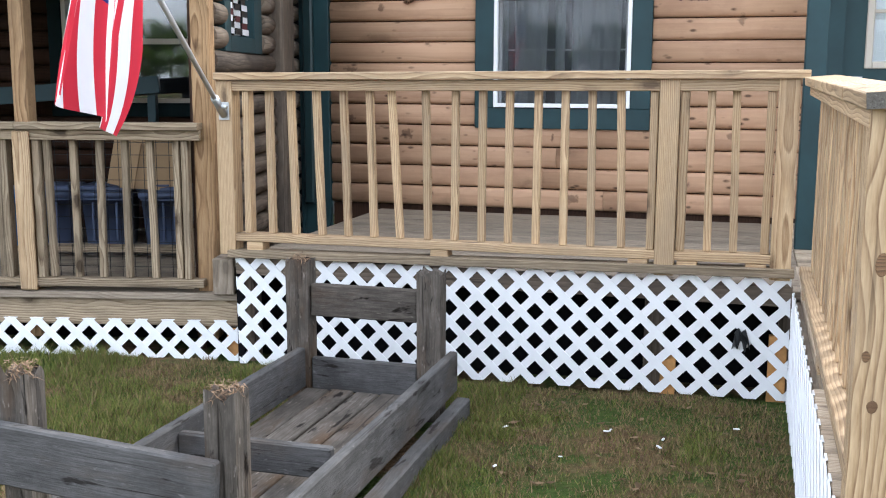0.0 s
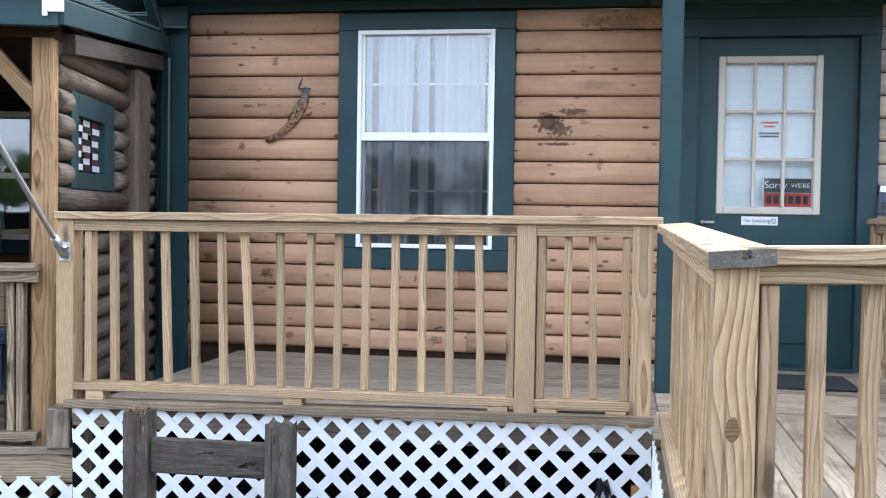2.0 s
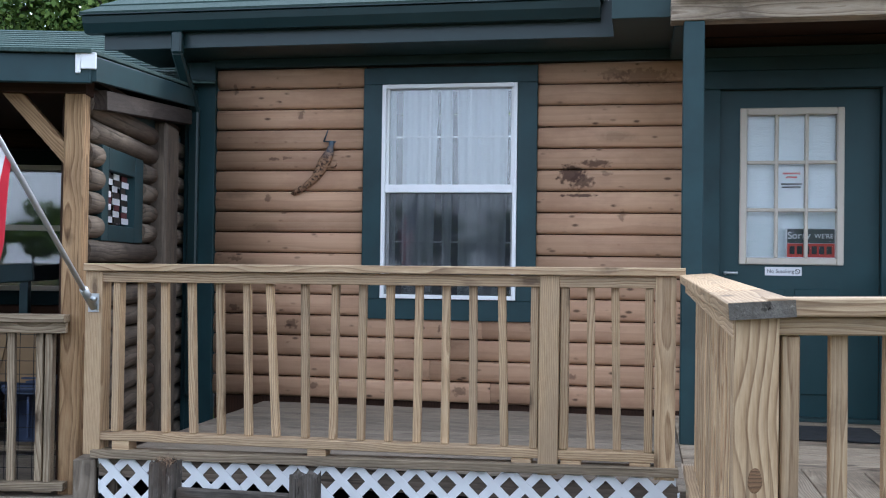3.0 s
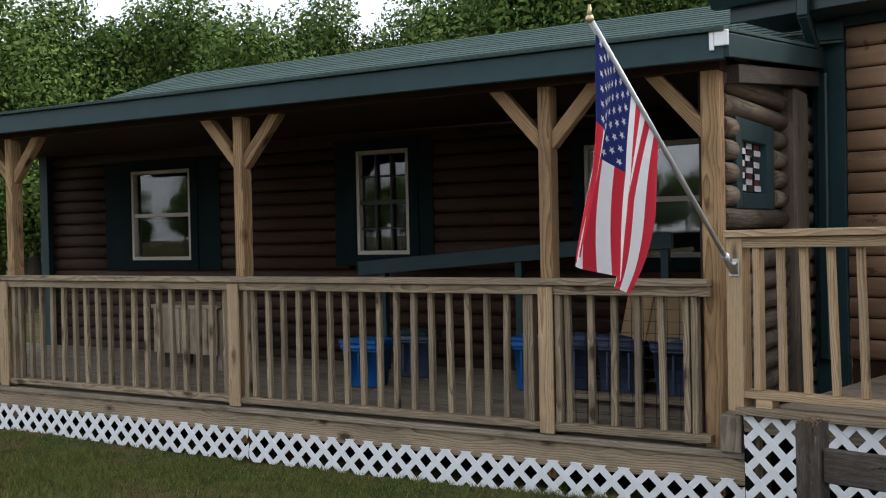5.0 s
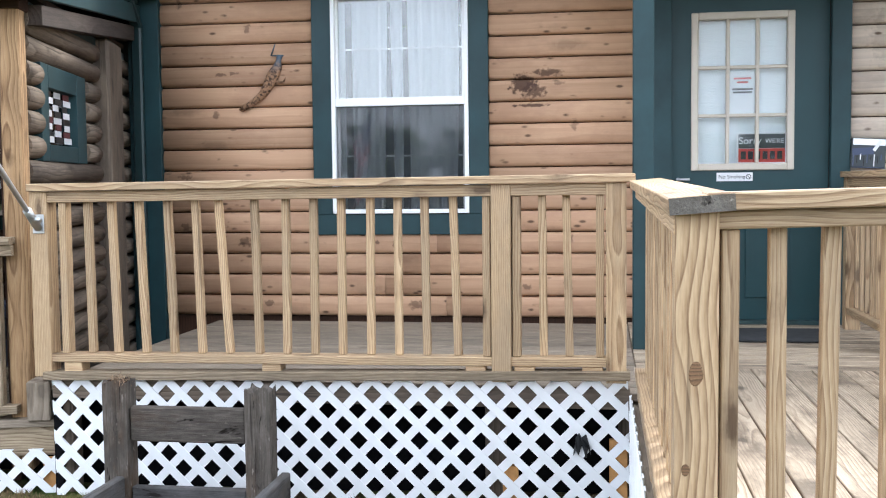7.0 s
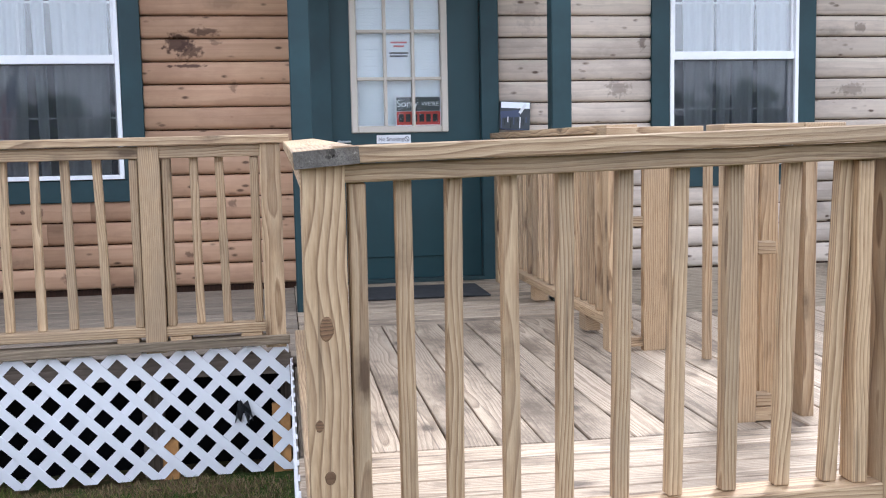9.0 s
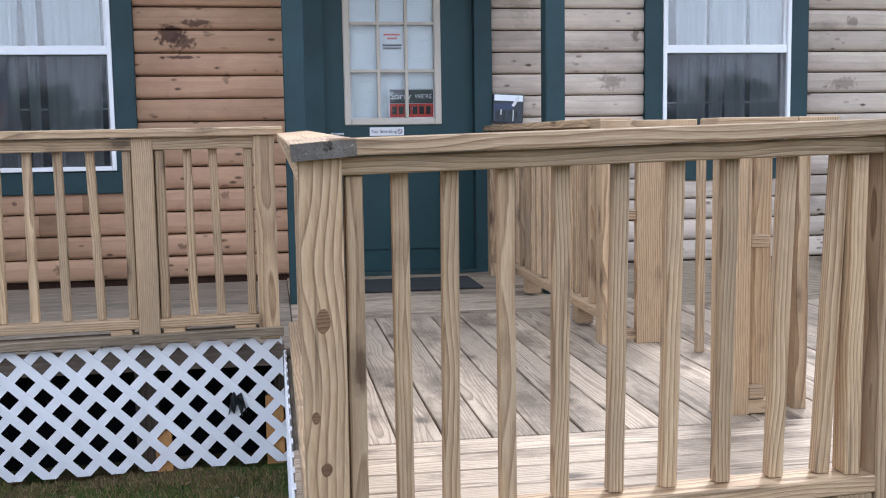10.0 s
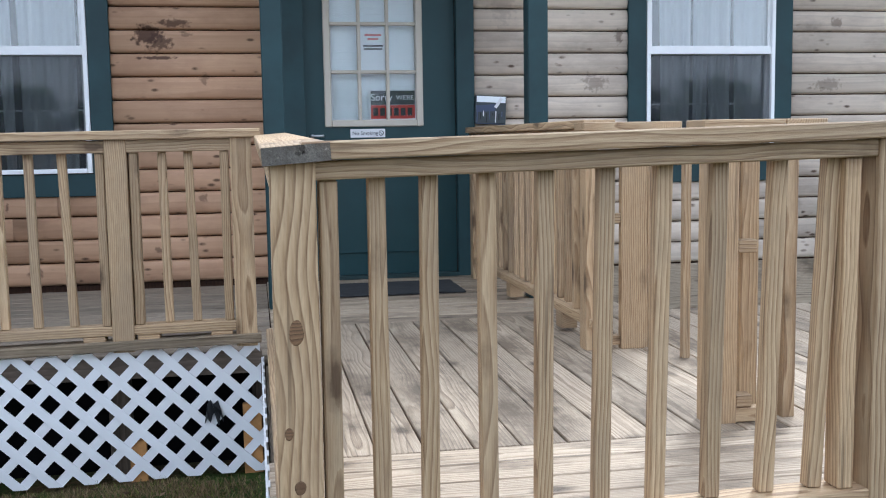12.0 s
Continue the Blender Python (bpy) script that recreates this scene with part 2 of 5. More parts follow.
# Bleached logs, made paler still to paint in the lens flare's haze.
SIDING_PALE = wood("bleached_flare_hazed_siding", (0.50, 0.42, 0.345), (0.64, 0.535, 0.43), (0.69, 0.59, 0.485), (0.36, 0.29, 0.24), 0.5, 0.5, 0.3, (0.85, 1.08), 0.65, 0.03, (1.3, 3.4, 4.2), KNOTS, wander=0.04)
LOG_OLD = wood("old_logs", (0.072, 0.054, 0.039), (0.162, 0.123, 0.090), (0.216, 0.171, 0.129), (0.066, 0.051, 0.041), 0.7, 0.6, 0.5, (0.8, 1.12), 0.8, 0.05, crack=0.6)
# Reddish-brown logs; the shade under the porch roof is put into their colour.
LOG_DARK = wood("shade_darkened_logs", (0.022, 0.01, 0.006), (0.044, 0.019, 0.01), (0.058, 0.027, 0.014), (0.02, 0.01, 0.007), 0.5, 0.5, 0.6, (0.85, 1.1), 0.7, 0.05)

# Darker copy of the old logs, with the shade below the rake painted in.
LOG_SHADE = wood("shaded_old_logs", (0.03, 0.022, 0.018), (0.062, 0.048, 0.04), (0.085, 0.068, 0.056), (0.03, 0.026, 0.024), 0.6, 0.5, 0.5, (0.85, 1.1), 0.85, 0.05)


def paint(name, colour, rough=0.5, wear=0.12, scale=3.0, spec=0.4):
    m = Mat(name, rough=rough, spec=spec)
    v = m.coords((1, 1, 1))
    big = m.noise(v, scale, 4.0, 0.6)
    fine = m.noise(v, 60.0, 3.0, 0.6)
    col = m.mix(m.ramp(big, ((0.35, (0, 0, 0)), (0.7, (1, 1, 1)))), tuple(c * (1 - wear) for c in colour), tuple(min(1, c * (1 + wear)) for c in colour))
    return m.done(col, fine, 0.12, 0.002)


GREEN = paint("green_paint", (0.013, 0.042, 0.048), 0.55, 0.2)
GREEN_DOOR = paint("green_door_paint", (0.009, 0.042, 0.048), 0.45, 0.1)
GREEN_METAL = paint("green_gutter_metal", (0.012, 0.03, 0.032), 0.35, 0.1)
# The green trim paint again, darkened to hold the porch's shade.
GREEN_SHADED = paint("shaded_green_paint", (0.006, 0.015, 0.016), 0.8, 0.2, spec=0.12)
SOFFIT = paint("dark_green_soffit", (0.016, 0.04, 0.042), 0.6, 0.15)
WHITE = paint("white_vinyl", (0.86, 0.87, 0.88), 0.45, 0.03)
LATTICE = paint("white_plastic_lattice", (0.76, 0.77, 0.78), 0.4, 0.04, 1.5)
CREAM = paint("cream_lite_frame", (0.55, 0.5, 0.42), 0.5, 0.06)
# Near-black, so indoor shade is carried by the colour of the walls.
DARKROOM = paint("painted_room_dimness", (0.035, 0.038, 0.045), 0.9, 0.1)
PAPER = paint("paper", (0.75, 0.76, 0.78), 0.7, 0.02)
# Flat black for added sheets that paint the shade beneath the floors.
SHADOW = paint("painted_underfloor_shade", (0.008, 0.008, 0.009), 1.0, 0.1, 3.0, 0.0)
BLACK = paint("black_plastic", (0.015, 0.016, 0.018), 0.45, 0.2)


def flag_cloth(name, colour):
    m = Mat(name, 0.75, spec=0.2)
    v = m.coords((1, 1, 1), shift=False)
    col = m.mix(m.noise(v, 12.0), tuple(c * 0.92 for c in colour), colour)
    m.done(col, m.noise(v, 500.0), 0.1, 0.001)
    tl = m.t.nodes.new("ShaderNodeBsdfTranslucent")
    m.link(col, tl.inputs[0])
    mx = m.t.nodes.new("ShaderNodeMixShader")
    mx.inputs[0].default_value = 0.45
    m.link(m.b.outputs[0], mx.inputs[1])
    m.link(tl.outputs[0], mx.inputs[2])
    m.link(mx.outputs[0], m.t.nodes["Material Output"].inputs[0])
    return m.m


STEEL = Mat("galvanised_steel", 0.38, 0.9).done((0.55, 0.57, 0.58))
BRASS = Mat("worn_brass", 0.4, 0.8).done((0.55, 0.45, 0.26))
ALU = Mat("pole_aluminium", 0.45, 0.55).done((0.6, 0.62, 0.64))
BLUE = paint("blue_plastic", (0.01, 0.12, 0.38), 0.4, 0.1)
NAVY = paint("slate_blue_plastic", (0.06, 0.08, 0.14), 0.45, 0.1)
RED = flag_cloth("flag_red", (0.72, 0.06, 0.10))
FLAGWHITE = flag_cloth("flag_white", (0.9, 0.9, 0.91))
FLAGBLUE = flag_cloth("flag_blue", (0.035, 0.055, 0.24))
SIGNRED = paint("sign_red", (0.5, 0.05, 0.04), 0.5, 0.05)
MAROON = paint("maroon_cloth", (0.09, 0.02, 0.022), 0.8, 0.1)
SIGNGREY = paint("sign_slate", (0.05, 0.06, 0.065), 0.5, 0.05)
INK = paint("ink", (0.03, 0.03, 0.035), 0.7, 0.05)
CARD = paint("cardboard", (0.33, 0.22, 0.12), 0.85, 0.1)
RUBBER = paint("door_mat_rubber", (0.03, 0.032, 0.034), 0.9, 0.25, 20)


# Dark see-through colour that paints the lower sash's dimmer reflection.
def screen_material():
    m = Mat("insect_screen")
    nt = m.t
    tr = nt.nodes.new("ShaderNodeBsdfTransparent")
    mx = nt.nodes.new("ShaderNodeMixShader")
    mx.inputs[0].default_value = 0.3
    m.b.inputs["Base Color"].default_value = (0.03, 0.036, 0.045, 1)
    nt.links.new(tr.outputs[0], mx.inputs[1])
    nt.links.new(m.b.outputs[0], mx.inputs[2])
    nt.links.new(mx.outputs[0], nt.nodes["Material Output"].inputs[0])
    return m.m


SCREEN = screen_material()


def glass_material(name="window_glass", ior=2.0):
    m = Mat(name)
    nt = m.t
    nt.nodes.remove(m.b)
    out = nt.nodes["Material Output"]
    tr = nt.nodes.new("ShaderNodeBsdfTransparent")
    tr.inputs[0].default_value = (0.96, 0.98, 0.98, 1)
    gl = nt.nodes.new("ShaderNodeBsdfGlossy")
    gl.inputs["Roughness"].default_value = 0.02
    fr = nt.nodes.new("ShaderNodeFresnel")
    fr.inputs[0].default_value = ior
    mx = nt.nodes.new("ShaderNodeMixShader")
    nt.links.new(fr.outputs[0], mx.inputs[0])
    nt.links.new(tr.outputs[0], mx.inputs[1])
    nt.links.new(gl.outputs[0], mx.inputs[2])
    nt.links.new(mx.outputs[0], out.inputs[0])
    return m.m


GLASS = glass_material()
DOOR_GLASS = glass_material("door_glass", 1.45)


def cloth(name, colour):
    m = Mat(name, 0.85, spec=0.2)
    m.b.inputs["Subsurface Weight"].default_value = 0.0
    v = m.coords((1, 1, 1))
    col = m.mix(m.noise(v, 8.0), tuple(c * 0.9 for c in colour), colour)
    return m.done(col, m.noise(v, 300.0), 0.1, 0.001)


CURTAIN = cloth("white_curtain", (0.90, 0.94, 0.97))


def ground_material():
    m = Mat("grass_and_bare_soil", 0.95, spec=0.1)
    v = m.coords((1, 1, 1), shift=False)
    green = m.ramp(m.noise(v, 40.0, 5.0, 0.7), ((0.3, (0.02, 0.04, 0.008)), (0.7, (0.07, 0.1, 0.024))))
    soil = m.ramp(m.noise(v, 30.0, 6.0, 0.7), ((0.3, (0.05, 0.03, 0.017)), (0.7, (0.2, 0.13, 0.07))))
    patch = m.ramp(m.noise(v, 1.7, 6.0, 0.7), ((0.45, (0, 0, 0)), (0.56, (1, 1, 1))))
    return m.done(m.mix(patch, green, soil), m.noise(v, 70.0, 4.0), 0.9, 0.03)


GROUND = ground_material()


def blade_material(name, a, b):
    m = Mat(name, 0.7, spec=0.2)
    gi = m.t.nodes.new("ShaderNodeNewGeometry")
    return m.done(m.ramp(gi.outputs["Random Per Island"], ((0.0, a), (1.0, b))))


GRASS = blade_material("grass_blades", (0.035, 0.066, 0.01), (0.2, 0.205, 0.05))
THATCH = blade_material("dead_grass", (0.09, 0.06, 0.03), (0.27, 0.19, 0.1))
LEAF = blade_material("tree_leaves", (0.03, 0.075, 0.016), (0.15, 0.22, 0.045))
STRAW = blade_material("dry_straw", (0.06, 0.034, 0.019), (0.3, 0.2, 0.12))
BARK = wood("bark", (0.04, 0.03, 0.022), (0.1, 0.08, 0.06), (0.14, 0.115, 0.09), (0.05, 0.05, 0.04), 0.5, 0.2, 0.4, rough=0.95, stretch=0.3)


def shingle_material():
    m = Mat("green_asphalt_shingle", 0.9, spec=0.15)
    v = m.coords((1, 1, 1))
    col = m.ramp(m.noise(v, 90.0, 4.0, 0.7), ((0.3, (0.032, 0.058, 0.053)), (0.7, (0.085, 0.125, 0.115))))
    return m.done(m.vary(col, 0.8, 1.15), m.noise(v, 150.0), 0.5, 0.004)


SHINGLE = shingle_material()


# ---- building blocks ----
CACHE = {}


def mesh_of(name, bm, mats):
    me = bpy.data.meshes.new(name)
    bm.normal_update()
    bm.to_mesh(me)
    bm.free()
    for m in (mats if isinstance(mats, (list, tuple)) else [mats]):
        me.materials.append(m)
    return me


def part(name, bm, material, parent, label="", matrix=None, smooth=False):
    """One mesh object under a thing or a part."""
    me = bm if isinstance(bm, bpy.types.Mesh) else mesh_of(name, bm, material)
    if smooth:
        for p in me.polygons:
            p.use_smooth = True
    ob = new(name, me)
    ob.parent = parent
    if parent is not None and parent.parent is not None:
        matrix = parent.matrix_basis.inverted() @ (matrix or Matrix.Identity(4))
    if matrix is not None:
        ob.matrix_basis = matrix
    if label:
        ob["label"] = label
    return ob


def thing(name, label, category, matrix=None, group="", kind=""):
    e = new(name)
    e.empty_display_size = 0.1
    if matrix is not None:
        e.matrix_basis = matrix
    return tagged(e, label, category, group, kind)


def box_bm(lx, ly, lz, bevel=0.003, centre=(0, 0, 0)):
    bm = bmesh.new()
    bmesh.ops.create_cube(bm, size=1.0, matrix=Matrix.Translation(centre) @ Matrix.Diagonal((lx, ly, lz, 1)))
    if bevel:
        bmesh.ops.bevel(bm, geom=list(bm.edges), offset=min(bevel, 0.3 * min(lx, ly, lz)), segments=1, affect="EDGES")
    return bm


def box_mesh(lx, ly, lz, material, bevel=0.003):
    key = ("box", round(lx, 3), round(ly, 3), round(lz, 3), material.name, bevel)
    if key not in CACHE:
        CACHE[key] = mesh_of("board", box_bm(lx, ly, lz, bevel), material)
    return CACHE[key]


def frame_of(p0, p1, up=(0, 0, 1)):
    """Pose at the middle of p0-p1 with x along it and z near up."""
    a, b = Vector(p0), Vector(p1)
    x = (b - a).normalized()
    u = Vector(up)
    if abs(x.dot(u)) > 0.99:
        u = Vector((0, 1, 0))
    y = u.cross(x).normalized()
    z = x.cross(y)
    m = Matrix((x, y, z)).transposed().to_4x4()
    m.translation = (a + b) / 2
    return m


def beam(name, parent, p0, p1, wide, high, material, up=(0, 0, 1), label="", bevel=0.003):
    """A board from p0 to p1: wide across, high along up. For uprights, high runs along y."""
    length = (Vector(p1) - Vector(p0)).length
    return part(name, box_mesh(length, wide, high, material, bevel), material, parent, label, frame_of(p0, p1, up))


def slab(name, parent, lo, hi, material, label="", bevel=0.003):
    """An axis-aligned board between two corners; the grain takes the longest side."""
    d = [h - l for l, h in zip(lo, hi)]
    c = [(l + h) / 2 for l, h in zip(lo, hi)]
    i = max(range(3), key=lambda k: d[k])
    p0, p1 = list(c), list(c)
    p0[i], p1[i] = lo[i], hi[i]
    w, h = {0: (d[1], d[2]), 1: (d[0], d[2]), 2: (d[0], d[1])}[i]
    return beam(name, parent, p0, p1, w, h, material, label=label, bevel=bevel)


def cylinder_bm(r, length, sides=16, r2=None):
    bm = bmesh.new()
    bmesh.ops.create_cone(bm, cap_ends=True, segments=sides, radius1=r, radius2=r if r2 is None else r2, depth=length)
    return bm


def rod(name, parent, p0, p1, r, material, sides=12, label="", r2=None):
    m = frame_of(p0, p1) @ Matrix.Rotation(radians(90), 4, "Y")
    return part(name, cylinder_bm(r, (Vector(p1) - Vector(p0)).length, sides, r2), material, parent, label, m, smooth=sides > 8)


def log_mesh(length, pitch, bulge, material, round_log=False):
    """A siding log along x: curved face towards -y, flat back at y = 0."""
    key = ("log", round(length, 3), pitch, bulge, material.name, round_log)
    if key not in CACHE:
        bm = bmesh.new()
        n = 8
        prof = []
        for i in range(n + 1):
            a = math.pi * i / n
            z = -math.cos(a) * pitch / 2
            y = -bulge * (math.sin(a) ** (0.5 if not round_log else 0.8)) - 0.006
            prof.append((y, z))
        prof += [(0.03, pitch / 2), (0.03, -pitch / 2)]
        ends = [[bm.verts.new((s * length / 2, y, z)) for y, z in prof] for s in (-1, 1)]
        k = len(prof)
        for i in range(k):
            bm.faces.new((ends[0][i], ends[1][i], ends[1][(i + 1) % k], ends[0][(i + 1) % k]))
        bm.faces.new(ends[0][::-1])
        bm.faces.new(ends[1])
        bmesh.ops.recalc_face_normals(bm, faces=bm.faces)
        me = mesh_of("log", bm, material)
        for p in me.polygons:
            p.use_smooth = len(p.vertices) == 4
        CACHE[key] = me
    return CACHE[key]


def log_piece(parent, x0, x1, y, z, pitch, bulge, material, turn=0.0):
    return part("log", log_mesh(x1 - x0, pitch, bulge, material), material, parent, "", pose((x0 + x1) / 2, y, z, 0, 0, turn))


def clip_poly(poly, inside, cut):
    out = []
    for i, p in enumerate(poly):
        q = poly[(i + 1) % len(poly)]
        if inside(p):
            out.append(p)
        if inside(p) != inside(q):
            out.append(cut(p, q))
    return out


def clip_rect(poly, w, h):
    for ax, lim, sgn in ((0, 0, 1), (0, w, -1), (1, 0, 1), (1, h, -1)):
        def inside(p):
            return sgn * (p[ax] - lim) >= -1e-9

        def cut(p, q):
            f = (lim - p[ax]) / (q[ax] - p[ax])
            return tuple(p[j] + f * (q[j] - p[j]) for j in (0, 1))

        poly = clip_poly(poly, inside, cut)
        if len(poly) < 3:
            return []
    return poly


def lattice_panel(name, matrix, w, h, label, pitch=0.1415, strip=0.039, thick=0.006):
    """Crossed diagonal strips in the panel's x-z plane, from its lower left corner, facing -y."""
    panel = thing(name, label, "lattice", matrix)
    for layer, sgn in ((0, 1), (1, -1)):
        x = -h - pitch
        while x < w + h + pitch:
            hw = strip / math.sqrt(2)
            if sgn > 0:
                poly = [(x - hw, 0), (x + hw, 0), (x + h + hw, h), (x + h - hw, h)]
            else:
                poly = [(x - hw, 0), (x + hw, 0), (x - h + hw, h), (x - h - hw, h)]
            poly = clip_rect(poly, w, h)
            if len(poly) >= 3:
                area = abs(sum(p[0] * q[1] - q[0] * p[1] for p, q in zip(poly, poly[1:] + poly[:1]))) / 2
                if area > 3e-5:
                    bm = bmesh.new()
                    y0 = -layer * thick
                    vs = [bm.verts.new((px, y0, pz)) for px, pz in poly]
                    f = bm.faces.new(vs)
                    ext = bmesh.ops.extrude_face_region(bm, geom=[f])
                    bmesh.ops.translate(bm, vec=(0, -thick, 0), verts=[v for v in ext["geom"] if isinstance(v, bmesh.types.BMVert)])
                    bmesh.ops.recalc_face_normals(bm, faces=bm.faces)
                    part("slat", bm, LATTICE, panel)
            x += pitch
    return panel


def railing(name, matrix, length, label, top=1.40, bottom=0.56, floor=0.45, balusters=(), studs=(), posts=(), blocks=(), material=None, cap=True, post_top=None, group="", cap_over=(0.0, 0.0), face=0.0, drop=0.09, plumb=0.0):
    """A rail along local x from 0 to length; balusters stand at the given x, plumb corrects them where the rail slopes."""
    wood_ = material or PINE
    r = thing(name, label, "railing", matrix, group)
    if cap:
        slab("cap_rail", r, (-cap_over[0], -0.075, top - 0.036), (length + cap_over[1], 0.065, top), wood_)
    slab("top_rail", r, (0.0, face - 0.045, top - drop), (length, face - 0.007, top - 0.038), wood_)
    slab("bottom_rail", r, (0.0, face - 0.045, bottom), (length, face + 0.045, bottom + 0.04), wood_)
    for x in balusters:
        foot, head = x if isinstance(x, tuple) else (x + 0.004 * math.sin(x * 57), x - 0.004 * math.sin(x * 57))
        beam("baluster", r, (foot + plumb * bottom, 0.012 + face, bottom + 0.041), (head + plumb * top, 0.012 + face, top - 0.039), 0.035, 0.035, wood_)
    for x in studs:
        beam("stud", r, (x + plumb * bottom, 0, bottom + 0.041), (x + plumb * top, 0, top - drop - 0.001), 0.036, 0.06, wood_)
    for x in posts:
        beam("post", r, (x + plumb * floor, -0.006, floor), (x + plumb * top, -0.006, post_top or top - 0.037), 0.088, 0.092, wood_)
    for x in blocks:
        slab("block", r, (x - 0.045, -0.04, floor + 0.02), (x + 0.045, 0.04, bottom - 0.001), wood_)
    return r
CEDAR = paint("orange_cedar_offcut", (0.42, 0.21, 0.07), 0.8, 0.3, 12.0)


# ---- ground and distance ----
GZ = -0.09


def ground_height(x, y):
    return GZ + 0.025 * noise.noise(Vector((x * 0.5, y * 0.5, 0.3))) + 0.012 * noise.noise(Vector((x * 3, y * 3, 1.7))) + 0.03 * max(0.0, min(1.0, (x + 0.5) / 2.5))


def build_ground():
    n0, n1 = 90, 60
    xs = [-400, -150, -60, -30, -18] + [-12 + 20 * i / n0 for i in range(n0 + 1)] + [14, 25, 60, 150, 400]
    ys = [-400, -150, -60, -25, -14] + [-9 + 10 * i / n1 for i in range(n1 + 1)] + [4, 12, 30, 80, 400]
    verts = [(x, y, ground_height(x, y) if abs(x) < 20 and abs(y) < 20 else GZ) for y in ys for x in xs]
    w = len(xs)
    faces = [(j * w + i, j * w + i + 1, (j + 1) * w + i + 1, (j + 1) * w + i) for j in range(len(ys) - 1) for i in range(w - 1)]
    me = bpy.data.meshes.new("ground")
    me.from_pydata(verts, [], faces)
    me.materials.append(GROUND)
    for p in me.polygons:
        p.use_smooth = True
    tagged(new("ground", me), "patchy lawn with bare brown soil", "ground", kind="structure")


build_ground()

# ---- right-hand cabin: wall ----
PITCH = 0.1457
Z_LINE = 1.497
WALL_X0, WALL_X1 = -1.23, 8.2
OPEN_A = (0.0, 0.945, 1.19, 2.672)
OPEN_D = (2.28, 3.28, 0.45, 2.60)
OPEN_B = (4.606, 5.548, 1.19, 2.672)
TRIM_A = (-0.135, 1.08, 1.045, 2.79)
TRIM_D = (2.10, 3.40, 0.0, 2.80)
TRIM_B = (4.475, 5.68, 1.045, 2.79)

cabin = thing("wall_cabin", "cabin wall of cedar half-log siding", "wall", kind="structure")
xs = [WALL_X0, OPEN_A[0], OPEN_A[1], OPEN_D[0], OPEN_D[1], OPEN_B[0], OPEN_B[1], WALL_X1]
for i in range(7):
    op = {1: OPEN_A, 3: OPEN_D, 5: OPEN_B}.get(i)
    if op is None:
        slab("sheathing", cabin, (xs[i], 0.012, -0.05), (xs[i + 1], 0.16, 2.95), LOG_DARK, bevel=0)
    else:
        slab("sheathing", cabin, (xs[i], 0.012, -0.05), (xs[i + 1], 0.16, op[2]), LOG_DARK, bevel=0)
        slab("sheathing", cabin, (xs[i], 0.012, op[3]), (xs[i + 1], 0.16, 2.95), LOG_DARK, bevel=0)
for k in range(-7, 9):
    z = Z_LINE + PITCH * (k + 0.5)
    spans = [(WALL_X0, WALL_X1)]
    for tr in (TRIM_A, TRIM_D, TRIM_B):
        if tr[2] - 0.02 < z < tr[3] + 0.02:
            spans = [s for a, b in spans for s in ((a, min(b, tr[0])), (max(a, tr[1]), b)) if s[1] - s[0] > 0.02]
    for a, b in spans:
        cuts = [a]
        if b - a > 2.6:
            cuts.append(a + (b - a) * (0.35 + 0.3 * random.random()))
        cuts.append(b)
        for c, d in zip(cuts, cuts[1:]):
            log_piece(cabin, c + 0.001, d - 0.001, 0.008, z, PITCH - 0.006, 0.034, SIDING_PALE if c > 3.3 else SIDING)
slab("skirt_board", cabin, (3.4, -0.02, -0.1), (WALL_X1, 0.01, 0.47), DECK, bevel=0.004)

# Unseen rooms, added to close off the sky; their dimness is painted on.
rooms = thing("room_shell", "added room walls behind the windows, dimness painted near-black", "room", kind="structure")
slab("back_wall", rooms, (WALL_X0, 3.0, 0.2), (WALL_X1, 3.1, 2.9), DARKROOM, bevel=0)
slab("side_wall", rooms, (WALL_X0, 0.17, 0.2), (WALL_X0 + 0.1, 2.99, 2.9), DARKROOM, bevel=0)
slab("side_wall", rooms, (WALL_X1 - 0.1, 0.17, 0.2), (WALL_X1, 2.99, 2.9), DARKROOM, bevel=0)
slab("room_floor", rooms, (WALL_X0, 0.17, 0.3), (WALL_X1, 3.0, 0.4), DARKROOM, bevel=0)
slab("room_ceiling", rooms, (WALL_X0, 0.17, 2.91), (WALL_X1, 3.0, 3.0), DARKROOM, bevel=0)


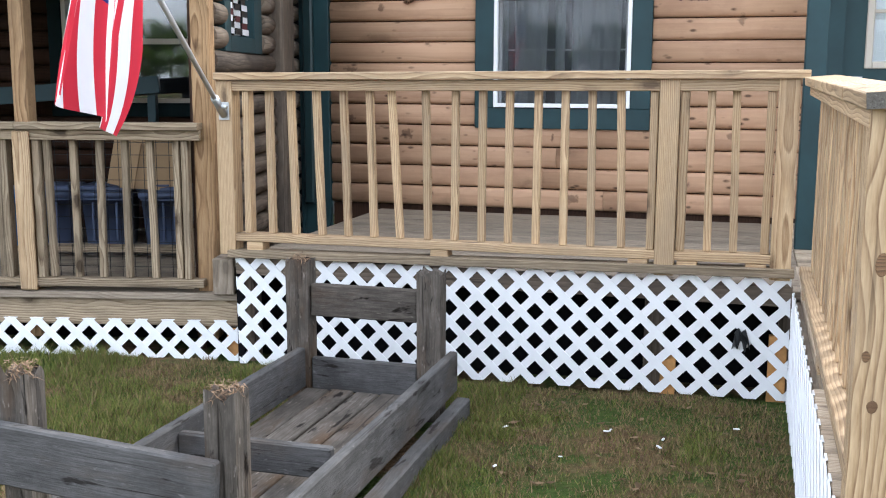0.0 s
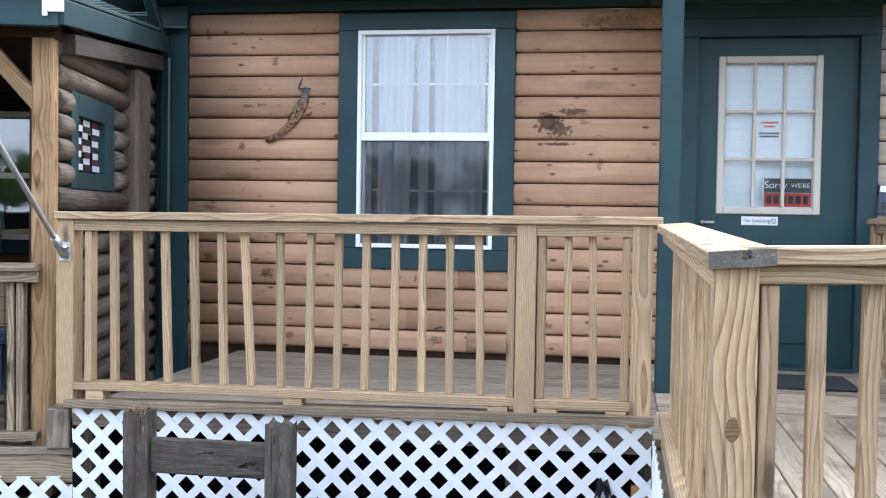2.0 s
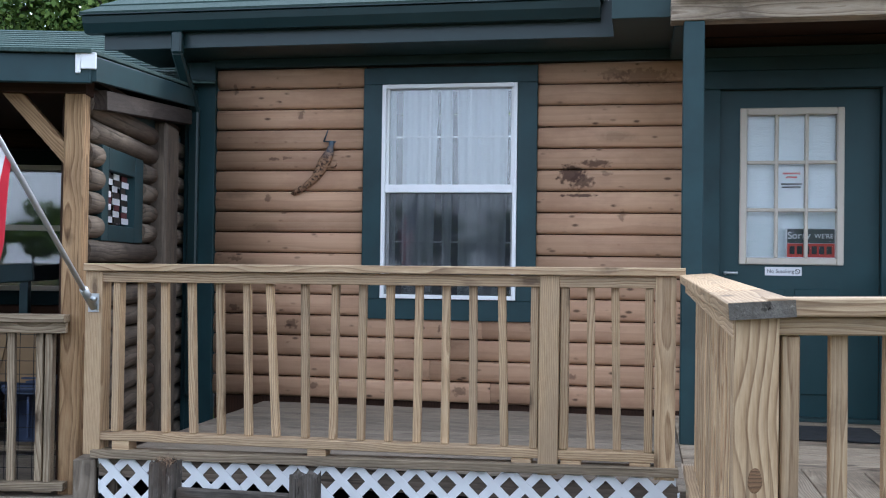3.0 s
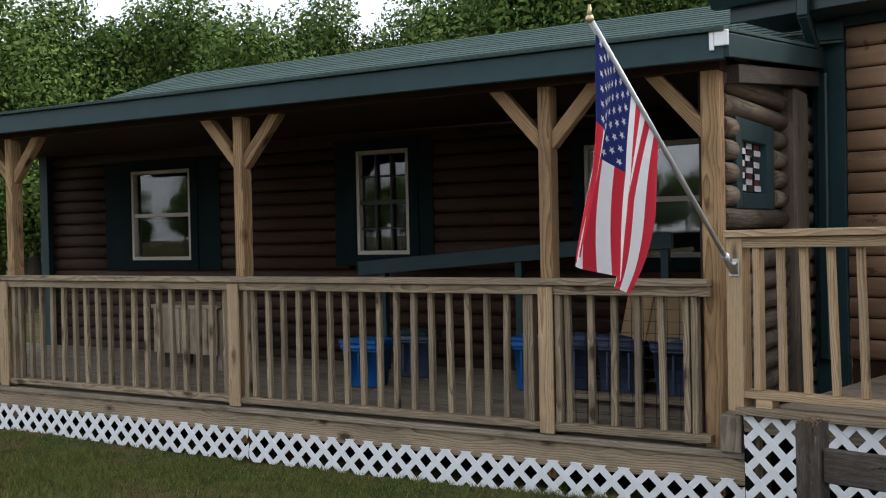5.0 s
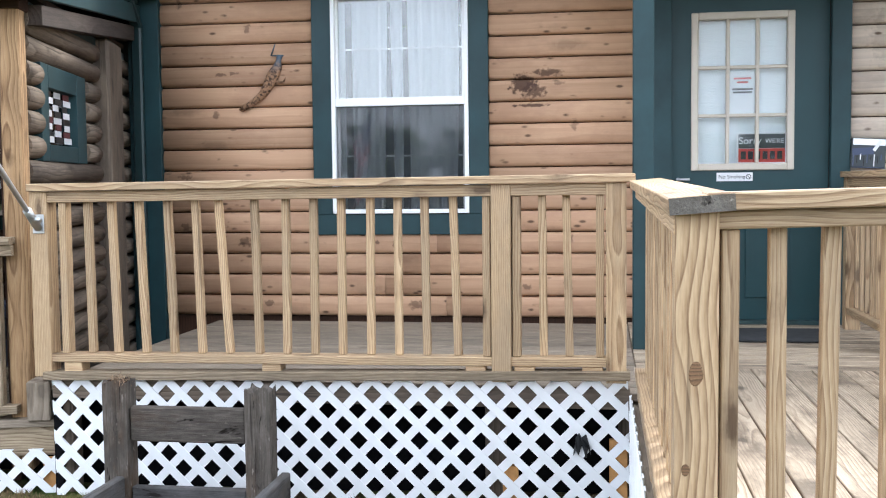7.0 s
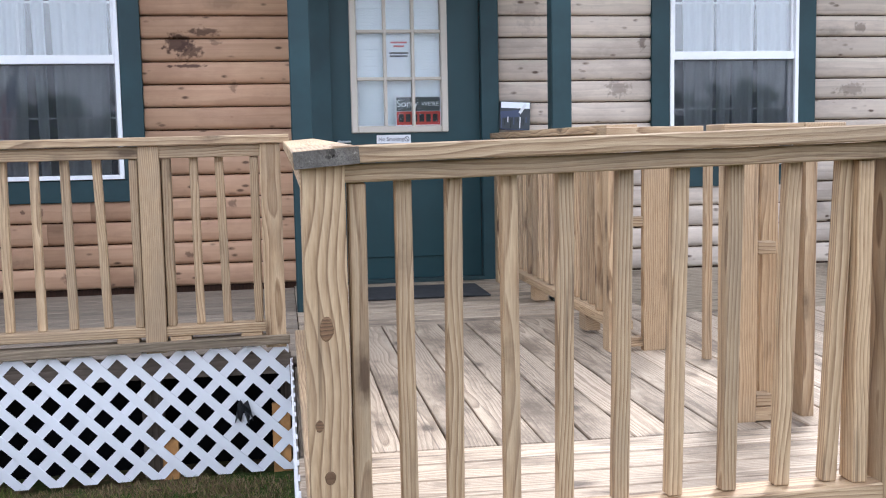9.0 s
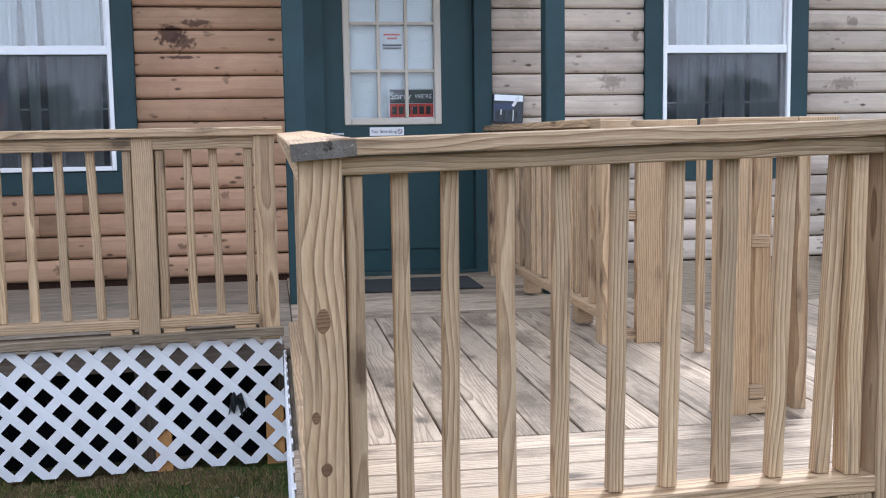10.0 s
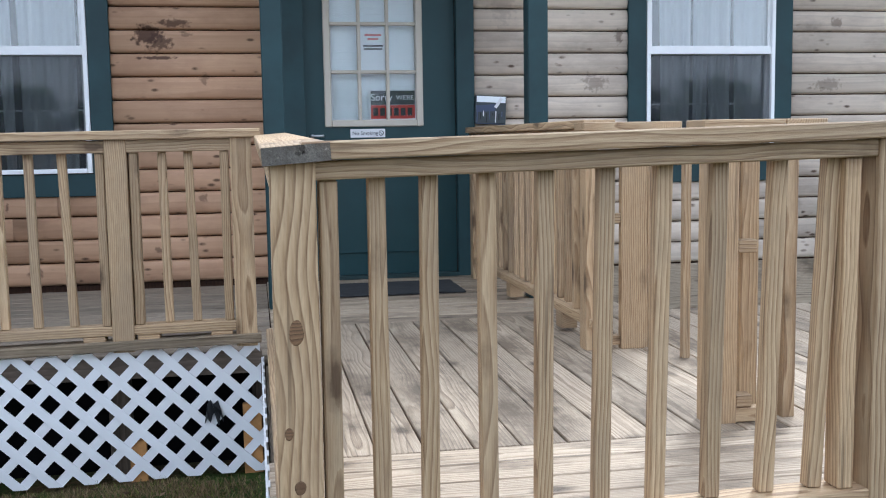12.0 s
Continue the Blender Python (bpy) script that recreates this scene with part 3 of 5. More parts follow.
def double_hung(name, op, tr, label):
    """A white double-hung window with a green casing, muntins behind glass."""
    w = thing(name, label, "window", kind="structure")
    x0, x1, z0, z1 = op
    y = -0.045
    slab("casing", w, (tr[0], y, tr[3] - 0.115), (tr[1], 0.01, tr[3]), GREEN)
    slab("casing", w, (tr[0], y, tr[2]), (tr[1], 0.01, tr[2] + 0.14), GREEN)
    slab("casing", w, (tr[0], y, tr[2] + 0.141), (x0 - 0.001, 0.01, tr[3] - 0.116), GREEN)
    slab("casing", w, (x1 + 0.001, y, tr[2] + 0.141), (tr[1], 0.01, tr[3] - 0.116), GREEN)
    f = 0.028
    slab("window_frame", w, (x0, -0.055, z0), (x0 + f, 0.1, z1), WHITE)
    slab("window_frame", w, (x1 - f, -0.055, z0), (x1, 0.1, z1), WHITE)
    slab("window_frame", w, (x0 + f, -0.055, z1 - f), (x1 - f, 0.1, z1), WHITE)
    slab("window_sill", w, (x0 + f, -0.06, z0), (x1 - f, 0.1, z0 + f), WHITE)
    zm = z0 + (z1 - z0) * 0.513
    slab("meeting_rail", w, (x0 + f, -0.045, zm - 0.028), (x1 - f, 0.05, zm + 0.028), WHITE)
    for a, b, yy in ((z0 + f, zm - 0.028, 0.02), (zm + 0.028, z1 - f, -0.01)):
        sash = slab("sash_stile", w, (x0 + f, yy - 0.015, a), (x0 + f + 0.018, yy + 0.02, b), WHITE)
        slab("sash_stile", w, (x1 - f - 0.018, yy - 0.015, a), (x1 - f, yy + 0.02, b), WHITE)
        pane = slab("pane", sash, (x0 + f + 0.018, yy, a), (x1 - f - 0.018, yy + 0.004, b), GLASS, bevel=0)
        pane.visible_shadow = False
        iw = x1 - x0 - 2 * f - 0.036
        for k in (1, 2):
            xx = x0 + f + 0.018 + iw * k / 3
            slab("muntin", sash, (xx - 0.006, yy + 0.012, a), (xx + 0.006, yy + 0.018, b), WHITE)
        zz = a + (b - a) * (0.5 if a > zm else 0.52)
        slab("muntin", sash, (x0 + f + 0.018, yy + 0.012, zz - 0.006), (x1 - f - 0.018, yy + 0.018, zz + 0.006), WHITE)
    # Sheet added to darken the lower sash, where the panes reflect less sky.
    sc = slab("insect_screen", w, (x0 + f, -0.03, z0 + f), (x1 - f, -0.0285, zm - 0.029), SCREEN, bevel=0)
    return w


double_hung("window_1", OPEN_A, TRIM_A, "white double-hung window with dark green painted casing")
double_hung("window_2", OPEN_B, TRIM_B, "white double-hung window with dark green painted casing")


def curtain(x0, x1, z0, z1, y, seed, label, taper=0.0):
    """A gathered curtain panel with uneven folds."""
    rnd = random.Random(seed)
    nx, nz = 70, 6
    ph = [rnd.uniform(0, 6.3) for _ in range(4)]
    bm = bmesh.new()
    grid = []
    for j in range(nz + 1):
        row = []
        for i in range(nx + 1):
            u, v = i / nx, j / nz
            x = x0 + (x1 - x0) * u + 0.006 * math.sin(v * 3 + ph[3]) + taper * (0.5 - u) * max(0, 0.8 - v)
            s_ = (x1 - x0) / 0.4
            d = 0.010 * math.sin(s_ * u * 24 + ph[0] + 0.5 * v) + 0.004 * math.sin(s_ * u * 55 + ph[1])
            row.append(bm.verts.new((x, y + d * (1.2 - 0.4 * v), z0 + (z1 - z0) * v)))
        grid.append(row)
    for j in range(nz):
        for i in range(nx):
            bm.faces.new((grid[j][i], grid[j][i + 1], grid[j + 1][i + 1], grid[j + 1][i]))
    bmesh.ops.solidify(bm, geom=list(bm.faces), thickness=0.002)
    me = mesh_of("curtain", bm, CURTAIN)
    for p in me.polygons:
        p.use_smooth = True
    return tagged(new("curtain", me), label, "curtain", "window curtains")


for k, op in enumerate((OPEN_A, OPEN_B)):
    x0, x1, z0, z1 = op
    panels = (((0.0, 0.085, 0.03), (0.12, 0.37, 0.04), (0.40, 0.485, 0.03), (0.512, 0.865, 0.04), (0.905, 0.945, 0.02)), ((0.125, 0.36, 0.03), (0.372, 0.485, 0.03), (0.495, 0.665, 0.03), (0.672, 0.925, 0.03)))[k]
    for q, (a, b_, tp) in enumerate(panels):
        curtain(x0 + a, x0 + b_, z0 - 0.02, z1 - 0.03, 0.056, 1 + k + 7 * q, "white curtain panel hanging behind the window", tp)

# ---- entrance door ----
door = thing("door_1", "closed dark green door with nine-pane light", "door", kind="structure")
slab("casing", door, (TRIM_D[0], -0.05, 0.45), (2.28, 0.01, 2.6), GREEN)
slab("casing", door, (3.28, -0.05, 0.45), (TRIM_D[1], 0.01, 2.6), GREEN)
slab("casing", door, (TRIM_D[0], -0.055, 2.601), (TRIM_D[1], 0.01, 2.72), GREEN)
slab("header_panel", door, (TRIM_D[0], -0.045, 2.721), (TRIM_D[1], 0.01, 2.811), GREEN)
slab("threshold", door, (2.28, -0.06, 0.45), (3.28, 0.1, 0.475), SOFFIT)
LX0, LX1, LZ0, LZ1 = 2.41, 3.062, 1.457, 2.482
DY = 0.015
for lo, hi in (((2.282, DY, 0.476), (LX0, DY + 0.045, 2.598)), ((LX1, DY, 0.476), (3.278, DY + 0.045, 2.598)), ((LX0, DY, 0.476), (LX1, DY + 0.045, LZ0)), ((LX0, DY, LZ1), (LX1, DY + 0.045, 2.598))):
    leaf = slab("door_leaf", door, lo, hi, GREEN_DOOR, bevel=0)
for x in (2.42, 2.76):
    for z0, z1 in ((0.62, 1.3),):
        slab("raised_panel", leaf, (x, DY - 0.012, z0), (x + 0.28, DY - 0.001, z1), GREEN_DOOR, bevel=0.01)
b = 0.045
lf = slab("light_frame", door, (LX0, DY - 0.02, LZ0), (LX0 + b, DY + 0.05, LZ1), CREAM, bevel=0.006)
slab("light_frame", door, (LX1 - b, DY - 0.02, LZ0), (LX1, DY + 0.05, LZ1), CREAM, bevel=0.006)
slab("light_frame", door, (LX0 + b, DY - 0.02, LZ0), (LX1 - b, DY + 0.05, LZ0 + b), CREAM, bevel=0.006)
slab("light_frame", door, (LX0 + b, DY - 0.02, LZ1 - b), (LX1 - b, DY + 0.05, LZ1), CREAM, bevel=0.006)
iw, ih = (LX1 - LX0 - 2 * b), (LZ1 - LZ0 - 2 * b)
for k in (1, 2):
    xx, zz = LX0 + b + iw * k / 3, LZ0 + b + ih * k / 3
    slab("glazing_bar", lf, (xx - 0.011, DY - 0.015, LZ0 + b), (xx + 0.011, DY + 0.03, LZ1 - b), CREAM, bevel=0.004)
    slab("glazing_bar", lf, (LX0 + b, DY - 0.013, zz - 0.011), (LX1 - b, DY + 0.028, zz + 0.011), CREAM, bevel=0.004)
for i in range(3):
    for j in range(3):
        p = slab("pane", lf, (LX0 + b + iw * i / 3 + 0.011, DY + 0.01, LZ0 + b + ih * j / 3 + 0.011), (LX0 + b + iw * (i + 1) / 3 - 0.011, DY + 0.014, LZ0 + b + ih * (j + 1) / 3 - 0.011), DOOR_GLASS, bevel=0)
        p.visible_shadow = False

knob = rod("door_handle", leaf, (2.325, DY - 0.001, 1.40), (2.325, DY - 0.05, 1.40), 0.012, STEEL, 12)
rod("handle_lever", leaf, (2.325, DY - 0.05, 1.40), (2.40, DY - 0.05, 1.40), 0.009, STEEL, 10)
rod("deadbolt", leaf, (2.325, DY - 0.001, 1.29), (2.325, DY - 0.02, 1.29), 0.024, STEEL, 16)
blind = thing("window_blind", "white slatted blind closed behind the door light", "blind")
for k in range(44):
    z = LZ0 + 0.03 + k * 0.0225
    beam("blind_slat", blind, (LX0 + 0.03, DY + 0.075, z), (LX1 - 0.03, DY + 0.075, z), 0.002, 0.026, CURTAIN, up=(0, 0.14, 0.99), bevel=0)


def text_on(name, words, size, matrix, material, parent=None, extrude=0.0006):
    cu = bpy.data.curves.new(name, "FONT")
    cu.body, cu.size, cu.align_x, cu.align_y, cu.extrude = words, size, "CENTER", "CENTER", extrude
    tmp = bpy.data.objects.new("text_tmp", cu)
    me = bpy.data.meshes.new_from_object(tmp)
    bpy.data.objects.remove(tmp)
    me.materials.clear()
    me.materials.append(material)
    ob = new(name, me)
    ob.parent = parent
    ob.matrix_basis = matrix
    return ob


FACE = pose(0, 0, 0, 90, 0, 0)
note = thing("paper_notice", "white printed paper notice taped inside the door glass", "paper")
slab("sheet", note, (2.645, DY + 0.0245, 1.79), (2.835, DY + 0.026, 2.10), PAPER, bevel=0)
for z, w in ((2.055, 0.11), (2.03, 0.07), (1.985, 0.13), (1.965, 0.12)):
    slab("text_bar", note, (2.74 - w / 2, DY + 0.0235, z - 0.006), (2.74 + w / 2, DY + 0.0243, z + 0.006), SIGNRED if z > 2 else INK, bevel=0)
sorry = thing("closed_sign", "slate and red window sign lettered sorry we're", "sign")
slab("sign_border", sorry, (2.705, DY + 0.0275, 1.503), (3.022, DY + 0.030, 1.70), PAPER, bevel=0)
slab("sign_top", sorry, (2.717, DY + 0.0255, 1.60), (3.012, DY + 0.0273, 1.692), SIGNGREY, bevel=0)
slab("sign_bottom", sorry, (2.717, DY + 0.0255, 1.508), (3.012, DY + 0.0273, 1.598), SIGNRED, bevel=0)
text_on("sign_word", "Sorry", 0.065, Matrix.Translation((2.79, DY + 0.0248, 1.648)) @ FACE, PAPER, sorry)
text_on("sign_word", "WE'RE", 0.042, Matrix.Translation((2.945, DY + 0.0248, 1.645)) @ FACE, PAPER, sorry)
for q in range(6):
    slab("text_bar", sorry, (2.732 + 0.046 * q, DY + 0.0245, 1.528), (2.764 + 0.046 * q, DY + 0.0253, 1.58), INK, bevel=0)
nosmoke = thing("no_smoking_sign", "small white no smoking plate on the door", "sign")
slab("plate", nosmoke, (2.575, DY - 0.006, 1.386), (2.805, DY - 0.001, 1.442), PAPER, bevel=0.001)
text_on("sign_words", "No Smoking", 0.034, Matrix.Translation((2.672, DY - 0.0075, 1.414)) @ FACE, INK, nosmoke)
ring = bmesh.new()
bmesh.ops.create_circle(ring, segments=24, radius=0.017)
ro = list(ring.verts)
inner = [ring.verts.new(v.co * 0.75) for v in ro]
for i in range(24):
    ring.faces.new((ro[i], ro[(i + 1) % 24], inner[(i + 1) % 24], inner[i]))
part("prohibition_ring", ring, INK, nosmoke, "", Matrix.Translation((2.778, DY - 0.0075, 1.414)) @ FACE)
beam("prohibition_bar", nosmoke, (2.767, DY - 0.0075, 1.425), (2.789, DY - 0.0075, 1.403), 0.001, 0.004, INK, bevel=0)
mat_ = thing("door_mat", "dark rubber mat lying at the door", "mat")
slab("mat_body", mat_, (2.40, -0.85, 0.455), (3.165, -0.33, 0.467), RUBBER, bevel=0.004)
boxm = thing("picture_plaque", "black and white pictured plaque hung on the logs", "plaque", pose(3.505, -0.05, 1.56, 0, 3, 0))
slab("backing", boxm, (-0.105, -0.02, -0.095), (0.105, 0.02, 0.09), SIGNGREY, bevel=0.004)
slab("sky_strip", boxm, (-0.098, -0.024, 0.045), (0.098, -0.0205, 0.085), CURTAIN, bevel=0)
beam("roof_strip", boxm, (-0.10, -0.0225, 0.0), (0.03, -0.0225, 0.012), 0.003, 0.045, NAVY, bevel=0)
beam("gable_strip", boxm, (0.03, -0.0235, 0.012), (0.07, -0.0235, 0.075), 0.003, 0.02, PAPER, bevel=0)
for k in range(9):
    x = -0.094 + 0.021 * k
    slab("upright_strip", boxm, (x, -0.0245, -0.088 + 0.02 * (k % 3)), (x + 0.006, -0.0205, -0.012 - 0.012 * (k % 2)), (NAVY, BLACK, LATTICE, BLACK)[k % 4], bevel=0)
slab("ledge", boxm, (-0.1, -0.045, -0.1), (0.1, -0.0205, -0.0945), NAVY, bevel=0.002)

# ---- cabin eaves, corner trim, porch over the door ----
eave = thing("cabin_eave", "dark green soffit and gutter along the cabin", "roof", kind="structure")
slab("soffit", eave, (-1.80, -0.48, 2.875), (1.95, 0.2, 2.9), SOFFIT, bevel=0)
slab("frieze_board", eave, (-1.28, -0.05, 2.812), (WALL_X1, 0.005, 2.874), SOFFIT)
slab("fascia", eave, (-1.86, -0.5, 2.866), (1.95, -0.479, 3.1), GREEN_METAL)
slab("drip_edge", eave, (-1.975, -0.632, 3.084), (1.535, -0.47, 3.09), GREEN_METAL, bevel=0)
slab("gable_cheek", eave, (1.60, -1.05, 2.85), (1.955, -0.45, 3.75), SOFFIT)
SLOPE = 0.42
for k in range(14):
    y0 = -0.63 + 0.27 * k
    beam("shingle_course", eave, (-0.22, y0, 3.098 + (y0 + 0.63) * SLOPE), (-0.22, y0 + 0.32, 3.086 + (y0 + 0.95) * SLOPE), 3.52, 0.014, SHINGLE, bevel=0)
slab("roof_deck", eave, (1.97, -0.52, 3.003), (WALL_X1, 3.2, 3.04), SHINGLE)
slab("soffit", eave, (3.75, -0.48, 2.86), (WALL_X1, 0.2, 2.885), SOFFIT, bevel=0)
slab("fascia", eave, (3.75, -0.5, 2.855), (WALL_X1, -0.481, 3.0), GREEN_METAL)
gut = thing("gutter", "dark green metal gutter with downspout at the corner", "gutter")


def gutter_bm(length):
    prof = [(0, 0.0), (0.0, 0.11), (-0.012, 0.11), (-0.105, 0.115), (-0.118, 0.105), (-0.11, 0.06), (-0.075, 0.0)]
    bm = bmesh.new()
    ends = [[bm.verts.new((x, y, z)) for y, z in prof] for x in (0, length)]
    n = len(prof)
    for i in range(n):
        bm.faces.new((ends[0][i], ends[0][(i + 1) % n], ends[1][(i + 1) % n], ends[1][i]))
    bm.faces.new(ends[0])
    bm.faces.new(ends[1][::-1])
    bmesh.ops.recalc_face_normals(bm, faces=bm.faces)
    return bm


part("trough", gutter_bm(3.48), GREEN_METAL, gut, "", Matrix.Translation((-1.963, -0.501, 2.97)))
for p0, p1 in (((-1.30, -0.55, 2.97), (-1.30, -0.55, 2.82)), ((-1.30, -0.55, 2.84), (-1.37, -0.1, 2.50)), ((-1.37, -0.1, 2.53), (-1.37, -0.1, 0.47))):
    beam("downspout", gut, p0, p1, 0.075, 0.055, GREEN_METAL, bevel=0.012)
corner = thing("trim_corner", "dark green corner boards of the cabin", "trim", kind="structure")
slab("corner_board", corner, (-1.43, -0.06, -0.05), (-1.232, 0.0, 2.858), GREEN)
slab("corner_board", corner, (-1.46, -0.06, -0.05), (-1.431, 0.3, 2.858), GREEN)
canopy = thing("porch_canopy", "green painted porch roof frame over the door", "porch", kind="structure")
slab("porch_post", canopy, (2.0, -1.16, 0.45), (2.115, -1.05, 2.80), GREEN, bevel=0.006)
slab("porch_post", canopy, (3.475, -1.16, 0.45), (3.59, -1.05, 2.80), GREEN, bevel=0.006)
slab("header_beam", canopy, (1.93, -1.17, 2.801), (3.68, -1.04, 2.93), DECK)
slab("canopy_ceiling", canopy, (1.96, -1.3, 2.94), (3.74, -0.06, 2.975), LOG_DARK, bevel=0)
slab("header_beam", canopy, (1.955, -1.03, 2.80), (2.04, -0.06, 2.935), GREEN)
slab("header_beam", canopy, (3.66, -1.03, 2.80), (3.74, -0.06, 2.935), GREEN)

# ---- decks ----
DZ = 0.45
deck = thing("deck_floor", "weathered wooden deck of long planks", "deck", kind="structure")
y = -2.392
while y < -0.2:
    slab("plank", deck, (-0.82, y, DZ - 0.036), (1.995, y + 0.138, DZ + 0.002 * random.random()), DECK_OLD)
    y += 0.144
y = -4.802
while y < -3.95:
    slab("plank", deck, (1.955, y, DZ - 0.036), (5.2, y + 0.138, DZ + 0.002 * random.random()), DECK)
    y += 0.144
x = 1.985
while x < 5.1:
    slab("plank", deck, (x, -3.936, DZ - 0.036), (x + 0.139, -1.725, DZ + 0.003 * random.random()), DECK)
    x += 0.145
y = -1.72
while y < -0.08:
    slab("plank", deck, (2.0, y, DZ - 0.034), (3.9, y + 0.138, DZ + 0.002 * random.random()), DECK)
    y += 0.144
slab("rim_joist", deck, (-0.78, -2.43, 0.385), (1.95, -2.396, 0.478), LOG_OLD)
slab("rim_joist", deck, (1.965, -4.84, 0.27), (2.0, -2.44, DZ - 0.037), DECK_OLD)
slab("rim_joist", deck, (2.0, -4.84, 0.27), (5.2, -4.80, DZ - 0.037), DECK_OLD)
beam("edge_strip", deck, (-0.80, -2.43, 0.497), (1.95, -2.43, 0.543), 0.1, 0.038, PINE_OLD)
for x in (-0.8, 1.3, 1.9):
    slab("pier", deck, (x, -2.37, GZ - 0.05), (x + 0.09, -2.28, DZ - 0.04), LOG_OLD)
slab("pier", deck, (1.385, -2.428, GZ - 0.05), (1.455, -2.397, 0.12), CEDAR)
slab("pier", deck, (1.86, -2.428, GZ - 0.05), (1.94, -2.397, 0.25), CEDAR)
# Added black sheets stand in for the shade seen through the lattice.
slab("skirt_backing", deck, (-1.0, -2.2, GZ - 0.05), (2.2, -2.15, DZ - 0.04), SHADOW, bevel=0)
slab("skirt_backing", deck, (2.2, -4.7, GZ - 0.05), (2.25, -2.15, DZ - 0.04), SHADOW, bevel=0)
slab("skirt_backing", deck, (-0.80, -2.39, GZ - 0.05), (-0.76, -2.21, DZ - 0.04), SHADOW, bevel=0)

lattice_panel("lattice_panel", pose(-0.765, -2.433, -0.085, 0, -0.9, 0), 2.715, 0.557, "white plastic lattice skirting under the deck rail")
lattice_panel("lattice_panel", pose(1.958, -2.44, -0.09, 0, 0, -90), 2.4, 0.545, "white plastic lattice skirting on the deck side")

far_bal = [(-0.582, -0.59), (-0.453, -0.471), (-0.311, -0.335), (-0.171, -0.191), (-0.033, -0.054), (0.103, 0.056), (0.247, 0.233), (0.381, 0.385), (0.515, 0.517), (0.646, 0.647), (0.78, 0.784), (0.911, 0.91), (1.041, 1.033), (1.184, 1.163), (1.571, 1.564), (1.686, 1.67)]
railing("deck_railing", pose(-0.81, -2.4, 0.0, 0, -0.35, 0), 2.73, "tan treated-pine deck railing with square balusters", balusters=[(a_ + 0.81, b_ + 0.81) for a_, b_ in far_bal], studs=[0.108, 2.128, 2.262, 2.63], posts=[0.0, 2.195, 2.70], blocks=[0.15, 1.13, 2.08, 2.3, 2.6], floor=0.49, bottom=0.56, top=1.41, cap_over=(0.036, 0.06), plumb=0.0061)
side_n = [0.12 + 0.128 * i for i in range(18)]
side_rail = railing("deck_railing", pose(2.015, -2.46, 0.01, 0, 0.9, -90), 2.4, "tan treated-pine deck railing with square balusters", balusters=side_n, studs=[], posts=[], blocks=[0.2, 1.3], top=1.40, bottom=0.53, cap=False, face=0.0)
# its cap is two boards, cupped a little towards the lawn
for near, far in (((2.023, -4.915), (2.021, -4.352)), ((2.021, -4.348), (2.013, -2.475))):
    zn, zf = [1.383 + (y + 2.475) * 0.0155 for y in (near[1], far[1])]
    cap_board = beam("cap_rail", None, (near[0], near[1], zn), (far[0], far[1], zf), 0.132, 0.036, PINE, up=(-0.075, 0, 1))
    cap_board.matrix_basis = side_rail.matrix_basis.inverted() @ cap_board.matrix_basis
    cap_board.parent = side_rail
end_grain = beam("end_grain", None, (2.023, -4.9185, 1.345), (2.023, -4.9155, 1.345), 0.130, 0.034, END_GRAIN, up=(-0.075, 0, 1), label="grey weathered end grain", bevel=0)
end_grain.matrix_basis = side_rail.matrix_basis.inverted() @ end_grain.matrix_basis
end_grain.parent = side_rail
near_bal = [(2.184, 2.181), (2.283, 2.288), (2.408, 2.406), (2.525, 2.529), (2.650, 2.661), (2.773, 2.787), (2.899, 2.911), (3.026, 3.047), (3.140, 3.172)]
near_rail = railing("deck_railing", pose(2.01, -4.84, 0, 0, -1.2, 0), 3.0, "tan treated-pine deck railing with square balusters", balusters=[(a_ - 2.01, b_ - 2.01) for a_, b_ in near_bal] + [1.46 + 0.12 * i for i in range(10)], studs=[0.073, 1.19, 1.37], posts=[0.005, 1.28, 2.7], blocks=[0.1, 1.2], top=1.3675, bottom=0.525, floor=0.2, cap_over=(-0.052, 0.0), drop=0.075, plumb=0.0209)

